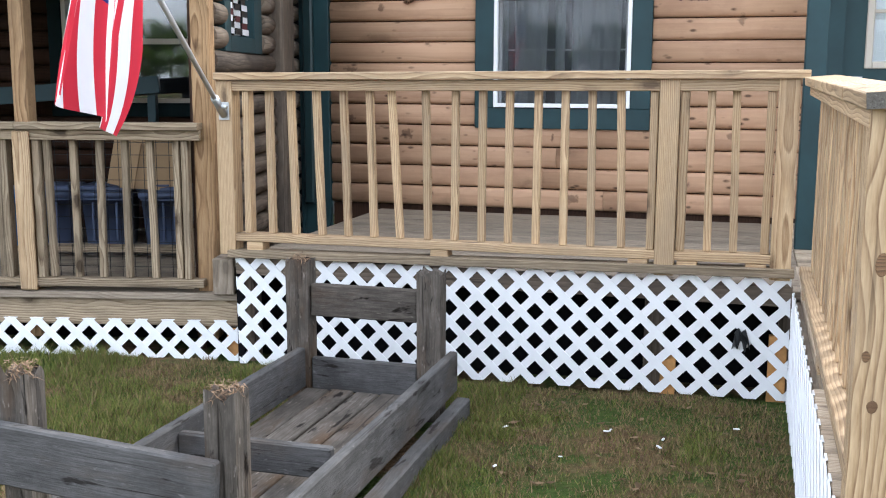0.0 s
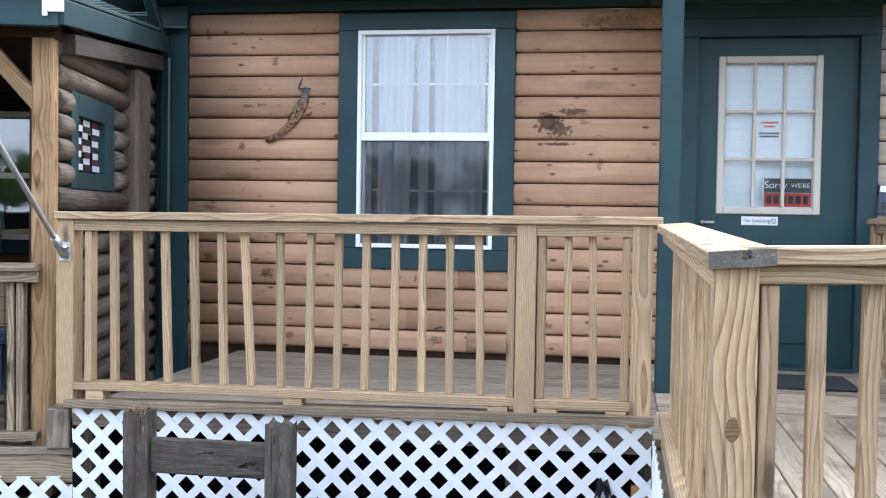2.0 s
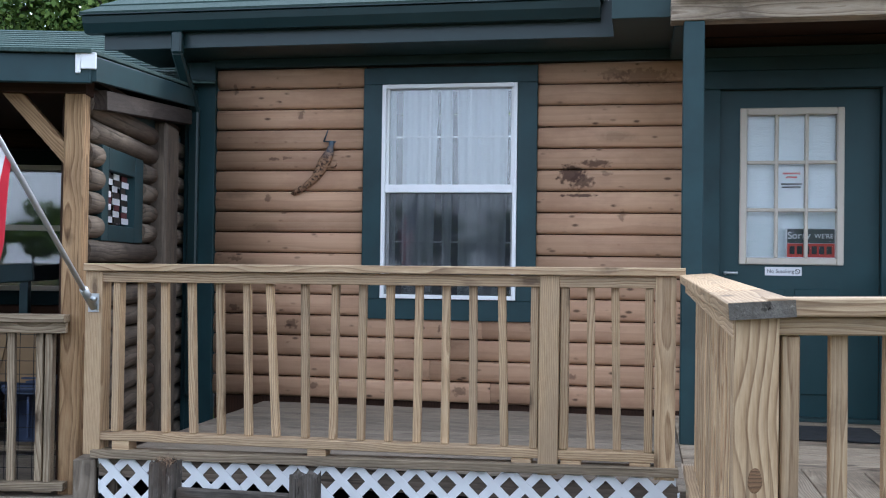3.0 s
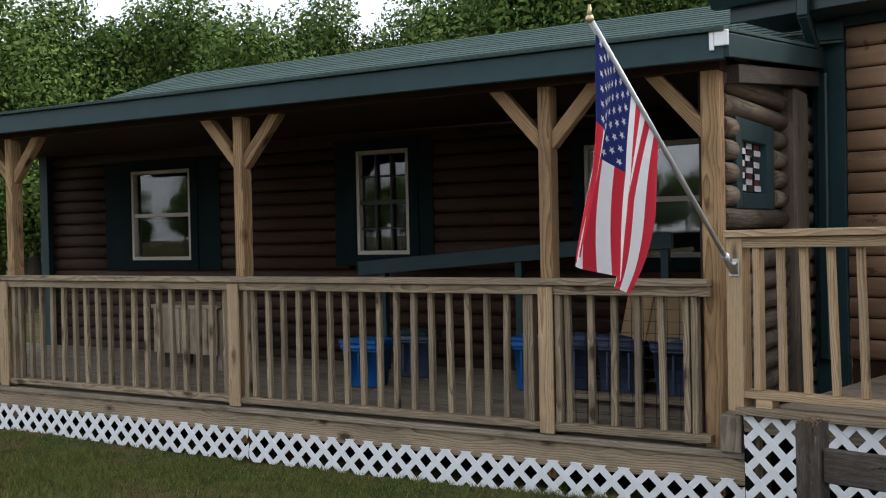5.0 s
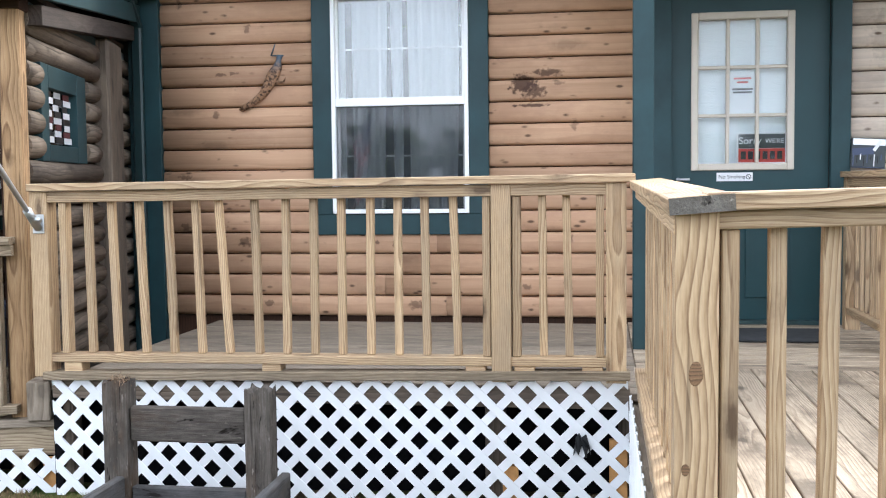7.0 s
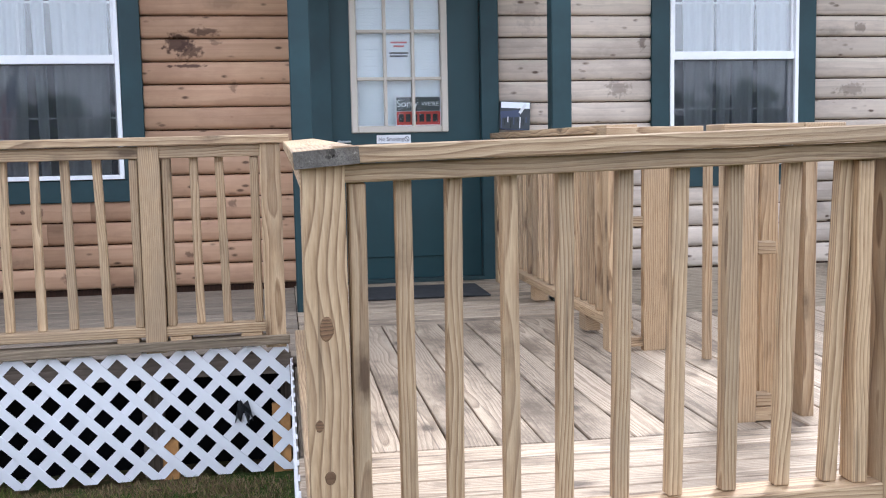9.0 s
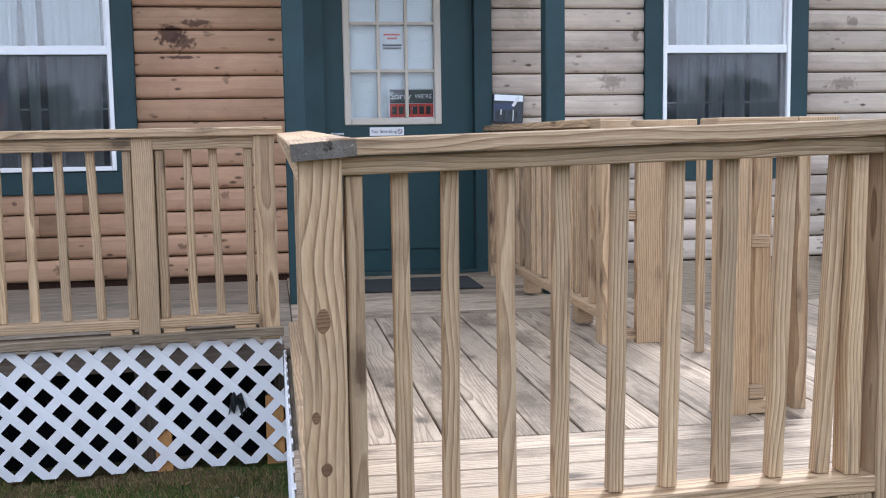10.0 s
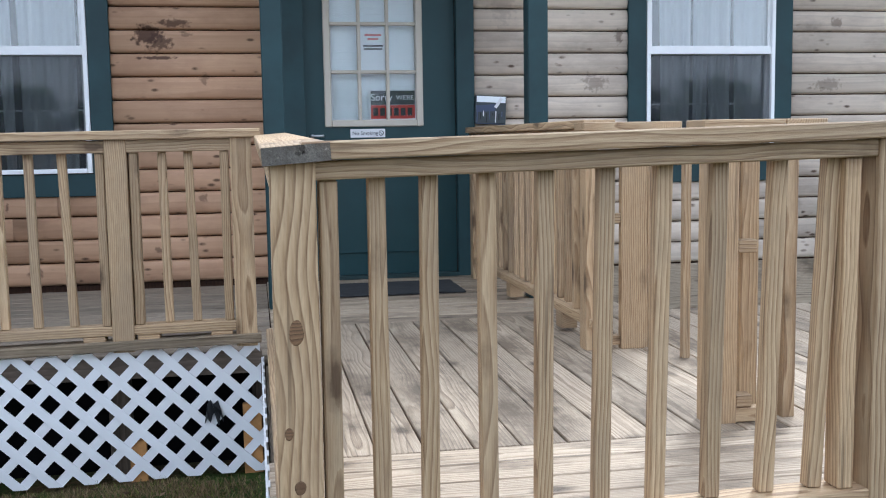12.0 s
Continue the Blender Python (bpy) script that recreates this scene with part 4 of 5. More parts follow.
# the near corner post shows long cathedral grain and three large knots
KNOTTY = wood("knotty_treated_pine", (0.13, 0.06, 0.02), (0.45, 0.30, 0.16), (0.57, 0.42, 0.25), (0.28, 0.2, 0.13), 0.3, 0.6, 0.9, (0.95, 1.0), rough=0.58, stretch=0.09, crack=0.5, wander=0.09, wash=0.25, spec=0.5)
KNOT = wood("knot_wood", (0.06, 0.03, 0.015), (0.2, 0.115, 0.06), (0.27, 0.165, 0.09), (0.08, 0.045, 0.025), 0.6, 0.4, 2.2, (0.9, 1.0), stretch=0.9)
for piece in near_rail.children:
    if piece.name.startswith("post") and abs(piece.matrix_basis.translation.x - 0.005) < 0.04:
        piece.data = piece.data.copy()
        piece.data.materials[0] = KNOTTY
        for kx, kz, rx, rz in ((2.014, 1.0, 0.015, 0.027), (1.994, 0.80, 0.009, 0.013), (2.013, 0.69, 0.012, 0.015)):
            kb = bmesh.new()
            rim = [kb.verts.new((rx * math.cos(a_) * (1 + 0.06 * math.sin(3 * a_ + kz * 9)), 0.0, rz * math.sin(a_) * (1 + 0.05 * math.sin(2 * a_ + kx * 50)))) for a_ in [2 * math.pi * q / 20 for q in range(20)]]
            top = [kb.verts.new((v.co.x * 0.8, -0.0022, v.co.z * 0.8)) for v in rim]
            kb.faces.new(top)
            for q in range(20):
                kb.faces.new((rim[q], rim[(q + 1) % 20], top[(q + 1) % 20], top[q]))
            bmesh.ops.recalc_face_normals(kb, faces=kb.faces)
            knot = part("knot", kb, KNOT, None, "dark brown oval knot")
            knot.parent = piece
            knot.matrix_basis = (near_rail.matrix_basis @ piece.matrix_basis).inverted() @ Matrix.Translation((kx, -4.8915, kz))

# inner railing and the two gate jambs
railing("inner_railing", pose(3.385, -0.17, 0, 0, 0, -90), 2.5, "treated-pine railing beside the door with picket boards", balusters=[0.12 + 0.125 * i for i in range(18)], studs=[2.2], posts=[0.05], blocks=[1.0, 2.0], top=1.44, bottom=0.55)


def gate_jamb(y, boards, blocks, caps, label):
    """Uprights side by side, spacer blocks between them, and short cap boards on top."""
    g = thing("gate_post", label, "gate post", group="ramp gate posts")
    for x0, x1, dy, deep in boards:
        slab("board", g, (x0, y + dy, DZ), (x1, y + dy + deep, 1.39), PINE)
    for x0, x1, z0, z1 in blocks:
        slab("block", g, (x0, y + 0.004, z0), (x1, y + 0.05, z1), PINE)
    for p0, p1 in caps:
        beam("cap_board", g, p0, p1, 0.14, 0.036, PINE)
    return g


gate_jamb(-2.653, ((3.325, 3.381, 0.0, 0.088), (3.484, 3.601, 0.0, 0.038), (3.604, 3.643, 0.01, 0.088)), ((3.382, 3.483, 0.998, 1.041), (3.382, 3.483, 0.47, 0.51)), (((3.304, -2.62, 1.411), (3.622, -2.62, 1.411)), ((3.67, -2.69, 1.411), (3.67, -1.6, 1.411))), "treated-pine gate post with spacer blocks and a wide board")
gate_jamb(-3.863, ((3.335, 3.432, 0.0, 0.088), (3.478, 3.541, 0.08, 0.038), (3.606, 3.649, 0.03, 0.088)), ((3.433, 3.497, 0.998, 1.039), (3.433, 3.487, 0.5, 0.542), (3.40, 3.53, 0.452, 0.498)), (((3.31, -3.80, 1.398), (3.582, -3.80, 1.398)), ((3.654, -3.87, 1.398), (3.654, -3.5, 1.398))), "treated-pine latch post with a narrow board beside it")
ramp_rail = thing("ramp_railing", "treated-pine ramp railing running along the cabin", "railing")
beam("top_rail", ramp_rail, (3.66, -3.70, 1.335), (5.3, -2.2, 1.30), 0.038, 0.088, PINE)
slab("post", ramp_rail, (3.66, -3.72, 0.30), (3.70, -3.68, 1.29), PINE)
slab("post", ramp_rail, (5.26, -2.24, 0.0), (5.34, -2.16, 1.255), PINE)
slab("baluster", ramp_rail, (3.662, -2.90, DZ), (3.694, -2.866, 1.35), PINE)
slab("top_rail", ramp_rail, (3.655, -2.905, 1.351), (4.6, -2.86, 1.39), PINE)
slab("post", ramp_rail, (4.53, -2.94, 0.0), (4.60, -2.906, 1.35), PINE)


# ---- left-hand log house, turned to the cabin ----
ML = pose(-0.95, -2.35, 0, 0, 0, 13)
LPX = (-0.04, -1.0, -3.32, -5.76, -8.1)
porch = thing("porch_frame", "old log porch with tan posts and braces", "porch", ML, kind="structure")
for i, x in enumerate(LPX):
    slab("porch_post", porch, (x - (0.05 if i < 1 else 0.04), 0.01, 0.0), (x + (0.05 if i < 1 else 0.04), 0.115, 2.3), HONEY, bevel=0.008)
    for s in (-1, 1):
        if i == 0 and s > 0:
            continue
        beam("brace", porch, (x + s * 0.02, 0.07, 1.92), (x + s * 0.34, 0.07, 2.28), 0.07, 0.075, HONEY)
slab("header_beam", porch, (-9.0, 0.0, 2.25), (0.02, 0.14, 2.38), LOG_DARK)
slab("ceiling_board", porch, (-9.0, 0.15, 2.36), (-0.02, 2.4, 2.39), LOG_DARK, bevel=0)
slab("rim_board", porch, (-9.0, -0.03, 0.085), (0.165, 0.01, 0.229), PINE_OLD)
slab("edge_strip", porch, (-9.0, -0.06, 0.23), (0.165, 0.08, 0.266), DECK_OLD)
y = 0.085
while y < 2.3:
    slab("plank", porch, (-9.0, y, 0.225), (-0.02, y + 0.138, 0.262), DECK_OLD)
    y += 0.144
# Another added black sheet, painting the darkness under the porch floor.
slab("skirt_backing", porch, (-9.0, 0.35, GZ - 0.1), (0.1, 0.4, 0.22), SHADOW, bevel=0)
lroof = thing("porch_roof", "low porch roof with dark green fascia board", "roof", ML, kind="structure")
slab("fascia", lroof, (-9.3, -0.17, 2.275), (0.09, -0.13, 2.415), GREEN, bevel=0.005)
beam("roof_sheet", lroof, (-4.6, -0.2, 2.425), (-4.6, 2.45, 2.425 + 2.65 * 0.1), 9.4, 0.022, SHINGLE)
beam("rake_board", lroof, (0.1, -0.16, 2.345), (0.1, 2.9, 2.345 + 3.06 * 0.1), 0.03, 0.12, GREEN)
beam("rake_log", lroof, (0.03, 0.14, 2.24), (0.03, 2.6, 2.24 + 2.46 * 0.1), 0.11, 0.10, LOG_SHADE)
slab("gutter_cap", lroof, (0.02, -0.185, 2.32), (0.045, -0.171, 2.44), WHITE, bevel=0.004)
slab("gutter_cap", lroof, (0.046, -0.185, 2.34), (0.12, -0.171, 2.42), WHITE, bevel=0.008)

lhouse = thing("log_house", "brown log house behind the porch, its shade in the log colour", "house", ML, kind="structure")
LP = 0.125
OPEN_C = (-3.99, -3.42, 1.24, 2.18)
OPEN_E = (-6.9, -6.05, 1.2, 2.13)
OPEN_F = (-1.75, -0.6, 1.2, 2.1)
k = 0
z = 0.225 + LP / 2
while z < 2.42:
    spans = [(-8.15, -0.12)]
    for op in (OPEN_C, OPEN_E, OPEN_F):
        if op[2] - 0.1 < z < op[3] + 0.1:
            spans = [s for a, b in spans for s in ((a, min(b, op[0] - 0.1)), (max(a, op[1] + 0.1), b)) if s[1] - s[0] > 0.02]
    for a, b in spans:
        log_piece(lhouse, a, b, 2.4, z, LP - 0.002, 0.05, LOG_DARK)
    z += LP
# Walls take the same near-black, painting the dim interior behind the panes.
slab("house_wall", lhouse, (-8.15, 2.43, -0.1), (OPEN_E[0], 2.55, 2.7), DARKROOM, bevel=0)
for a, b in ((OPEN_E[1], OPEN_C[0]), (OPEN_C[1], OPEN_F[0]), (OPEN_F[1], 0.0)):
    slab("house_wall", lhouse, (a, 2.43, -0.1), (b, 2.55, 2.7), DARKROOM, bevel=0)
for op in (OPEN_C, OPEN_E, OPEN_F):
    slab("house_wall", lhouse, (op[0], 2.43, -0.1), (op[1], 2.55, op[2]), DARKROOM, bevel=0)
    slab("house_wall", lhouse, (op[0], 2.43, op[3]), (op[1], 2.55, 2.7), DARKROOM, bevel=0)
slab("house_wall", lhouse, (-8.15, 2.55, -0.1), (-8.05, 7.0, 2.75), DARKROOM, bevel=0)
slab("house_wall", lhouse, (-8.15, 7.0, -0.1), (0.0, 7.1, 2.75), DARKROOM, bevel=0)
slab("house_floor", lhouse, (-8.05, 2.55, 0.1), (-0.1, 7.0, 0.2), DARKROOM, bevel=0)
slab("house_corner_board", lhouse, (-8.28, 2.28, -0.1), (-8.15, 2.46, 2.45), GREEN)


def porch_window(name, op, label, shutters, bars):
    w = thing(name, label, "window", ML, kind="structure")
    x0, x1, z0, z1 = op
    y = 2.36
    for lo, hi in (((x0 - 0.1, y - 0.03, z0 - 0.1), (x1 + 0.1, y + 0.07, z0)), ((x0 - 0.1, y - 0.03, z1), (x1 + 0.1, y + 0.07, z1 + 0.1)), ((x0 - 0.1, y - 0.03, z0), (x0, y + 0.07, z1)), ((x1, y - 0.03, z0), (x1 + 0.1, y + 0.07, z1))):
        slab("casing", w, lo, hi, GREEN_SHADED)
    f = 0.035
    for lo, hi in (((x0, y - 0.02, z0), (x0 + f, y + 0.1, z1)), ((x1 - f, y - 0.02, z0), (x1, y + 0.1, z1)), ((x0 + f, y - 0.02, z0), (x1 - f, y + 0.1, z0 + f)), ((x0 + f, y - 0.02, z1 - f), (x1 - f, y + 0.1, z1))):
        slab("window_frame", w, lo, hi, CREAM)
    zm = (z0 + z1) / 2
    rail = slab("meeting_rail", w, (x0 + f, y - 0.01, zm - 0.02), (x1 - f, y + 0.05, zm + 0.02), CREAM if not bars else BLACK)
    if bars:
        for k in (1, 2):
            xx = x0 + f + (x1 - x0 - 2 * f) * k / 3
            slab("muntin", w, (xx - 0.01, y, z0 + f), (xx + 0.01, y + 0.03, z1 - f), BLACK)
        for q in (0.25, 0.75):
            zz = z0 + (z1 - z0) * q
            slab("muntin", w, (x0 + f, y + 0.002, zz - 0.008), (x1 - f, y + 0.028, zz + 0.008), BLACK)
    p = slab("pane", rail, (x0 + f, y + 0.035, z0 + f), (x1 - f, y + 0.039, z1 - f), GLASS, bevel=0)
    p.visible_shadow = False
    if shutters:
        for a in (x0 - 0.1 - shutters, x1 + 0.1):
            sh = slab("shutter", w, (a + 0.004, y - 0.02, z0 - 0.1), (a + shutters - 0.004, y + 0.02, z1 + 0.1), GREEN_SHADED)
    return w


porch_window("window_3", OPEN_C, "dark barred window with green casing and shutters", 0.15, True)
porch_window("window_4", OPEN_E, "cream double-hung window between green shutters", 0.3, False)
porch_window("window_5", OPEN_F, "wide dark window with green casing under the porch", 0.0, False)

# end wall of round logs with a small flag-curtained window
endwall = thing("wall_log_end", "grey weathered round-log end wall", "wall", ML, kind="structure")
z = 0.1
while z < 2.3:
    spans = [(0.13, 1.55), (2.0, 2.42)]
    if 1.5 < z < 2.05:
        spans = [(0.13, 0.37), (1.25, 1.55), (2.0, 2.42)]
    for a, b in spans:
        part("log", log_mesh(b - a, LP - 0.004, 0.075, LOG_OLD, True), LOG_OLD, endwall, "", pose(-0.06, (a + b) / 2, z, 0, 0, 90))
    z += LP
slab("log_backing", endwall, (-0.14, 0.14, -0.1), (-0.095, 0.4, 2.3), LOG_DARK, bevel=0)
slab("log_backing", endwall, (-0.14, 1.1, -0.1), (-0.095, 2.4, 2.3), LOG_DARK, bevel=0)
slab("log_backing", endwall, (-0.14, 0.4, -0.1), (-0.095, 1.1, 1.58), LOG_DARK, bevel=0)
slab("log_backing", endwall, (-0.14, 0.4, 1.96), (-0.095, 1.1, 2.3), LOG_DARK, bevel=0)
slab("upright_post", endwall, (-0.06, 1.6, 0.1), (0.06, 1.97, 2.33), LOG_OLD, bevel=0.02)
slab("green_panel", endwall, (-0.09, 0.14, 2.2), (-0.02, 2.4, 2.33), GREEN)
ew = thing("window_6", "small green-framed window with striped curtain", "window", ML, kind="structure")
for lo, hi in (((-0.06, 0.375, 1.53), (0.0, 0.50, 2.04)), ((-0.06, 1.05, 1.53), (0.0, 1.245, 2.04)), ((-0.06, 0.501, 1.53), (0.0, 1.049, 1.62)), ((-0.06, 0.501, 1.92), (0.0, 1.049, 2.04))):
    slab("casing", ew, lo, hi, GREEN)
p = slab("pane", ew, (-0.055, 0.50, 1.62), (-0.052, 1.05, 1.92), GLASS, bevel=0)
p.visible_shadow = False
ec = thing("striped_curtain", "red, white and dark checked curtain in the small window", "curtain", ML)
for a in range(3):
    for c in range(8):
        yy = 0.53 + a * 0.17 + 0.012 * math.sin(c)
        slab("band", ec, (-0.03 - 0.006 * (c % 2), yy, 1.635 + c * 0.035), (-0.025 - 0.006 * (c % 2), yy + 0.135 - 0.02 * (c % 3), 1.668 + c * 0.035), (FLAGWHITE, BLACK, FLAGWHITE, MAROON, FLAGWHITE, BLACK)[(c + a) % 6], bevel=0)

# main shingle roof
mroof = thing("main_roof", "green asphalt shingle roof of the log house", "roof", ML, kind="structure")
RX0, RX1, RY0, RY1, RZ0, RZ1 = -8.7, 0.25, 2.2, 5.0, 2.68, 3.63
slope = (RZ1 - RZ0) / (RY1 - RY0)
n = 20
for k in range(n):
    ya, yb = RY0 + (RY1 - RY0) * k / n, RY0 + (RY1 - RY0) * (k + 1.25) / n
    xm = (RX0 + RX1) / 2
    beam("shingle_course", mroof, (xm, ya, RZ0 + (ya - RY0) * slope + 0.012), (xm, min(yb, RY1), RZ0 + (min(yb, RY1) - RY0) * slope + 0.002), RX1 - RX0, 0.012, SHINGLE, bevel=0)
beam("roof_back", mroof, ((RX0 + RX1) / 2, RY1, RZ1), ((RX0 + RX1) / 2, 7.4, RZ0), RX1 - RX0, 0.03, SHINGLE, bevel=0)
for x in (RX0 + 0.05, RX1 - 0.3):
    bm = bmesh.new()
    vs = [bm.verts.new(v) for v in ((x, RY0 + 0.1, RZ0 - 0.02), (x, 7.3, RZ0 - 0.02), (x, RY1, RZ1 - 0.03))]
    f = bm.faces.new(vs)
    ext = bmesh.ops.extrude_face_region(bm, geom=[f])
    bmesh.ops.translate(bm, vec=(0.05, 0, 0), verts=[v for v in ext["geom"] if isinstance(v, bmesh.types.BMVert)])
    bmesh.ops.recalc_face_normals(bm, faces=bm.faces)
    part("gable", bm, GREEN, mroof)

# porch railings and lattice
LB = 0.295
sections = ((-1.0, -0.04, 6), (-3.32, -1.0, 17), (-5.76, -3.32, 18), (-8.1, -5.76, 18))
for a, b, n in sections:
    L = b - a
    d = L / (n + 1)
    railing("porch_railing", ML @ Matrix.Translation((a, -0.01, 0)), L, "weathered wooden porch railing with square balusters", top=1.155, bottom=LB, floor=0.268, balusters=[d * (i + 1) for i in range(n)], studs=[0.085, L - 0.085], posts=[], blocks=[0.1, L - 0.1], material=PINE_OLD, group="porch railing sections")
slab("porch_stub", porch, (-1.02, -0.075, 0.275), (-0.93, -0.057, 1.11), PINE, bevel=0.006)
slab("porch_stub", porch, (-3.37, -0.075, 0.27), (-3.27, -0.057, 1.11), PINE, bevel=0.006)
slab("porch_stub", porch, (-5.81, -0.075, 0.27), (-5.71, -0.057, 1.11), PINE, bevel=0.006)
slab("end_block", porch, (0.02, -0.1, 0.267), (0.13, 0.05, 0.46), DECK_OLD, bevel=0.006)
for a, b in ((-3.2, 0.15), (-6.2, -3.21), (-9.0, -6.21)):
    lattice_panel("lattice_panel", ML @ Matrix.Translation((a, -0.06, -0.095)), b - a, 0.221, "low white plastic lattice skirting under the porch")

slab("cedar_block", porch, (0.075, -0.055, GZ - 0.05), (0.15, -0.032, 0.08), CEDAR)


def rotten_post(x, y, top, girth):
    """A square post whose upper end has rotted into an uneven hollow, with a split down one face."""
    n = 9
    bm = bmesh.new()
    z0 = GZ - 0.03
    length = top - z0

    def height(i, j):
        u, v = i / (n - 1) - 0.5, j / (n - 1) - 0.5
        rim = max(abs(u), abs(v)) * 2
        q = noise.noise(Vector((x * 9 + u * 2.4, y * 9 + v * 2.4, 1.0)))
        return length / 2 - 0.03 * (1 - rim ** 3) + 0.035 * q + 0.012 * noise.noise(Vector((u * 9 + x, v * 9 + y, 3.0))) - 0.02

    def spot(i, j):
        u, v = i / (n - 1) - 0.5, j / (n - 1) - 0.5
        return u * 0.11 * girth * (1 + 0.03 * math.sin(j * 2.1)), v * 0.10 * girth * (1 + 0.03 * math.sin(i * 1.7))

    tops = [[bm.verts.new((height(i, j), *spot(i, j))) for j in range(n)] for i in range(n)]
    for i in range(n - 1):
        for j in range(n - 1):
            bm.faces.new((tops[i][j], tops[i + 1][j], tops[i + 1][j + 1], tops[i][j + 1]))
    ring = [(i, 0) for i in range(n - 1)] + [(n - 1, j) for j in range(n - 1)] + [(i, n - 1) for i in range(n - 1, 0, -1)] + [(0, j) for j in range(n - 1, 0, -1)]
    prev = [tops[i][j] for i, j in ring]
    for k in range(1, 7):
        f = k / 6
        cur = []
        for i, j in ring:
            a, b = spot(i, j)
            s = 1.0
            if (i, j) == (4, 0) and k < 4:
                s = 0.78
            if (i, j) == (n - 1, 5) and k < 5:
                s = 0.82
            w = 1 + 0.02 * noise.noise(Vector((a * 20, b * 20 + x, f * 3)))
            cur.append(bm.verts.new((length / 2 - 0.08 - (length - 0.08) * (f - 1 / 6) * 1.2, a * s * w, b * s * w)))
        for q in range(len(ring)):
            bm.faces.new((prev[q], prev[(q + 1) % len(ring)], cur[(q + 1) % len(ring)], cur[q]))
        prev = cur
    bm.faces.new(prev[::-1])
    bmesh.ops.recalc_face_normals(bm, faces=bm.faces)
    part("bed_post", bm, ROT, bed, "", Matrix.Translation((x, y, z0 + length / 2)) @ Matrix(((0, 1, 0, 0), (0, 0, 1, 0), (1, 0, 0, 0), (0, 0, 0, 1))))


# ---- weathered bed frame planter on the lawn ----
bed = thing("planter_bed", "grey weathered wooden bed-shaped planter on the lawn", "planter")
BX0, BX1, BY0, BY1 = -0.16, 0.45, -4.9, -3.0
for x, y, top in ((BX0, BY1, 0.61), (BX1, BY1, 0.585), (BX0 + 0.02, BY0, 0.615), (BX1 + 0.03, BY0, 0.61)):
    rotten_post(x, y, top, 0.8 if y == BY0 else 0.95)
slab("headboard", bed, (BX0 + 0.057, BY1 - 0.03, 0.34), (BX1 - 0.057, BY1 + 0.01, 0.485), ROT, bevel=0.006)
slab("headboard", bed, (BX0 + 0.057, BY1 - 0.03, 0.0), (BX1 - 0.057, BY1 + 0.01, 0.15), GREY, bevel=0.006)
beam("footboard", bed, (BX0 - 0.14, BY0 - 0.075, 0.395), (BX1 + 0.035, BY0 - 0.075, 0.345), 0.04, 0.17, GREY, bevel=0.006)
slab("side_board", bed, (BX0 - 0.0, BY0 + 0.05, 0.02), (BX0 + 0.04, BY1 - 0.052, 0.2), GREY, bevel=0.006)
slab("side_board", bed, (BX1 + 0.057, BY0 - 0.0, 0.02), (BX1 + 0.097, BY1 + 0.08, 0.2), GREY, bevel=0.006)
slab("bottom_rail", bed, (BX1 + 0.098, BY0, GZ), (BX1 + 0.16, BY1 + 0.06, 0.0), GREY, bevel=0.006)
slab("cross_board", bed, (BX0 + 0.04, -4.15, 0.06), (BX1 + 0.0, -4.11, 0.17), GREY, bevel=0.006)
for i in range(5):
    x = BX0 + 0.045 + i * 0.118
    slab("bed_plank", bed, (x, BY0 + 0.06, -0.02), (x + 0.108, BY1 - 0.06, 0.02 + 0.004 * (i % 2)), ROT, bevel=0.006)

# ---- flag and pole ----
BR = Vector((-0.80, -2.49, 1.22))
TIP = Vector((-0.59, -3.96, 2.245))
pole = thing("flag_pole", "aluminium flag pole in a steel bracket on the post", "pole")
rod("pole_tube", pole, BR, TIP, 0.0125, ALU, 16)
ball = bmesh.new()
bmesh.ops.create_uvsphere(ball, u_segments=16, v_segments=10, radius=0.017)
bmesh.ops.create_cone(ball, cap_ends=True, segments=12, radius1=0.012, radius2=0.005, depth=0.05, matrix=Matrix.Translation((0, 0, 0.03)))
part("finial", ball, BRASS, pole, "", Matrix.Translation(TIP), smooth=True)
plate = slab("bracket_plate", pole, (-0.835, -2.460, 1.175), (-0.778, -2.4525, 1.265), STEEL, bevel=0.003)
rod("bracket_socket", plate, BR - (TIP - BR).normalized() * 0.03, BR + (TIP - BR).normalized() * 0.12, 0.02, STEEL, 14)
rod("bracket_knob", plate, BR + Vector((0.0, -0.03, 0.03)), BR + Vector((0.05, -0.05, 0.02)), 0.012, STEEL, 10)

DOWN = (BR - TIP).normalized()
HOIST, FLY = 0.70, 0.89


def flag_point(u, v):
    p = TIP + DOWN * (0.06 + HOIST * u)
    drop = FLY * v * (1.0 - 0.25 * u * v)
    p = p + Vector((0, 0, -1)) * drop
    squeeze = 0.42 * v
    mid = TIP + DOWN * (0.06 + HOIST * 0.35)
    p.x += (mid.x - p.x) * squeeze
    p.y += (mid.y - p.y) * squeeze
    wave = math.sin(u * 13.0 + 1.2 * v) * 0.034 * min(1, v * 2.5) + math.sin(u * 6 + 3 * v + 1) * 0.04 * v
    p += Vector((0.93, 0.36, 0)) * wave
    p -= Vector((0.83, 0.56, 0)) * (0.13 * v * (0.95 - 0.3 * u))
    return p


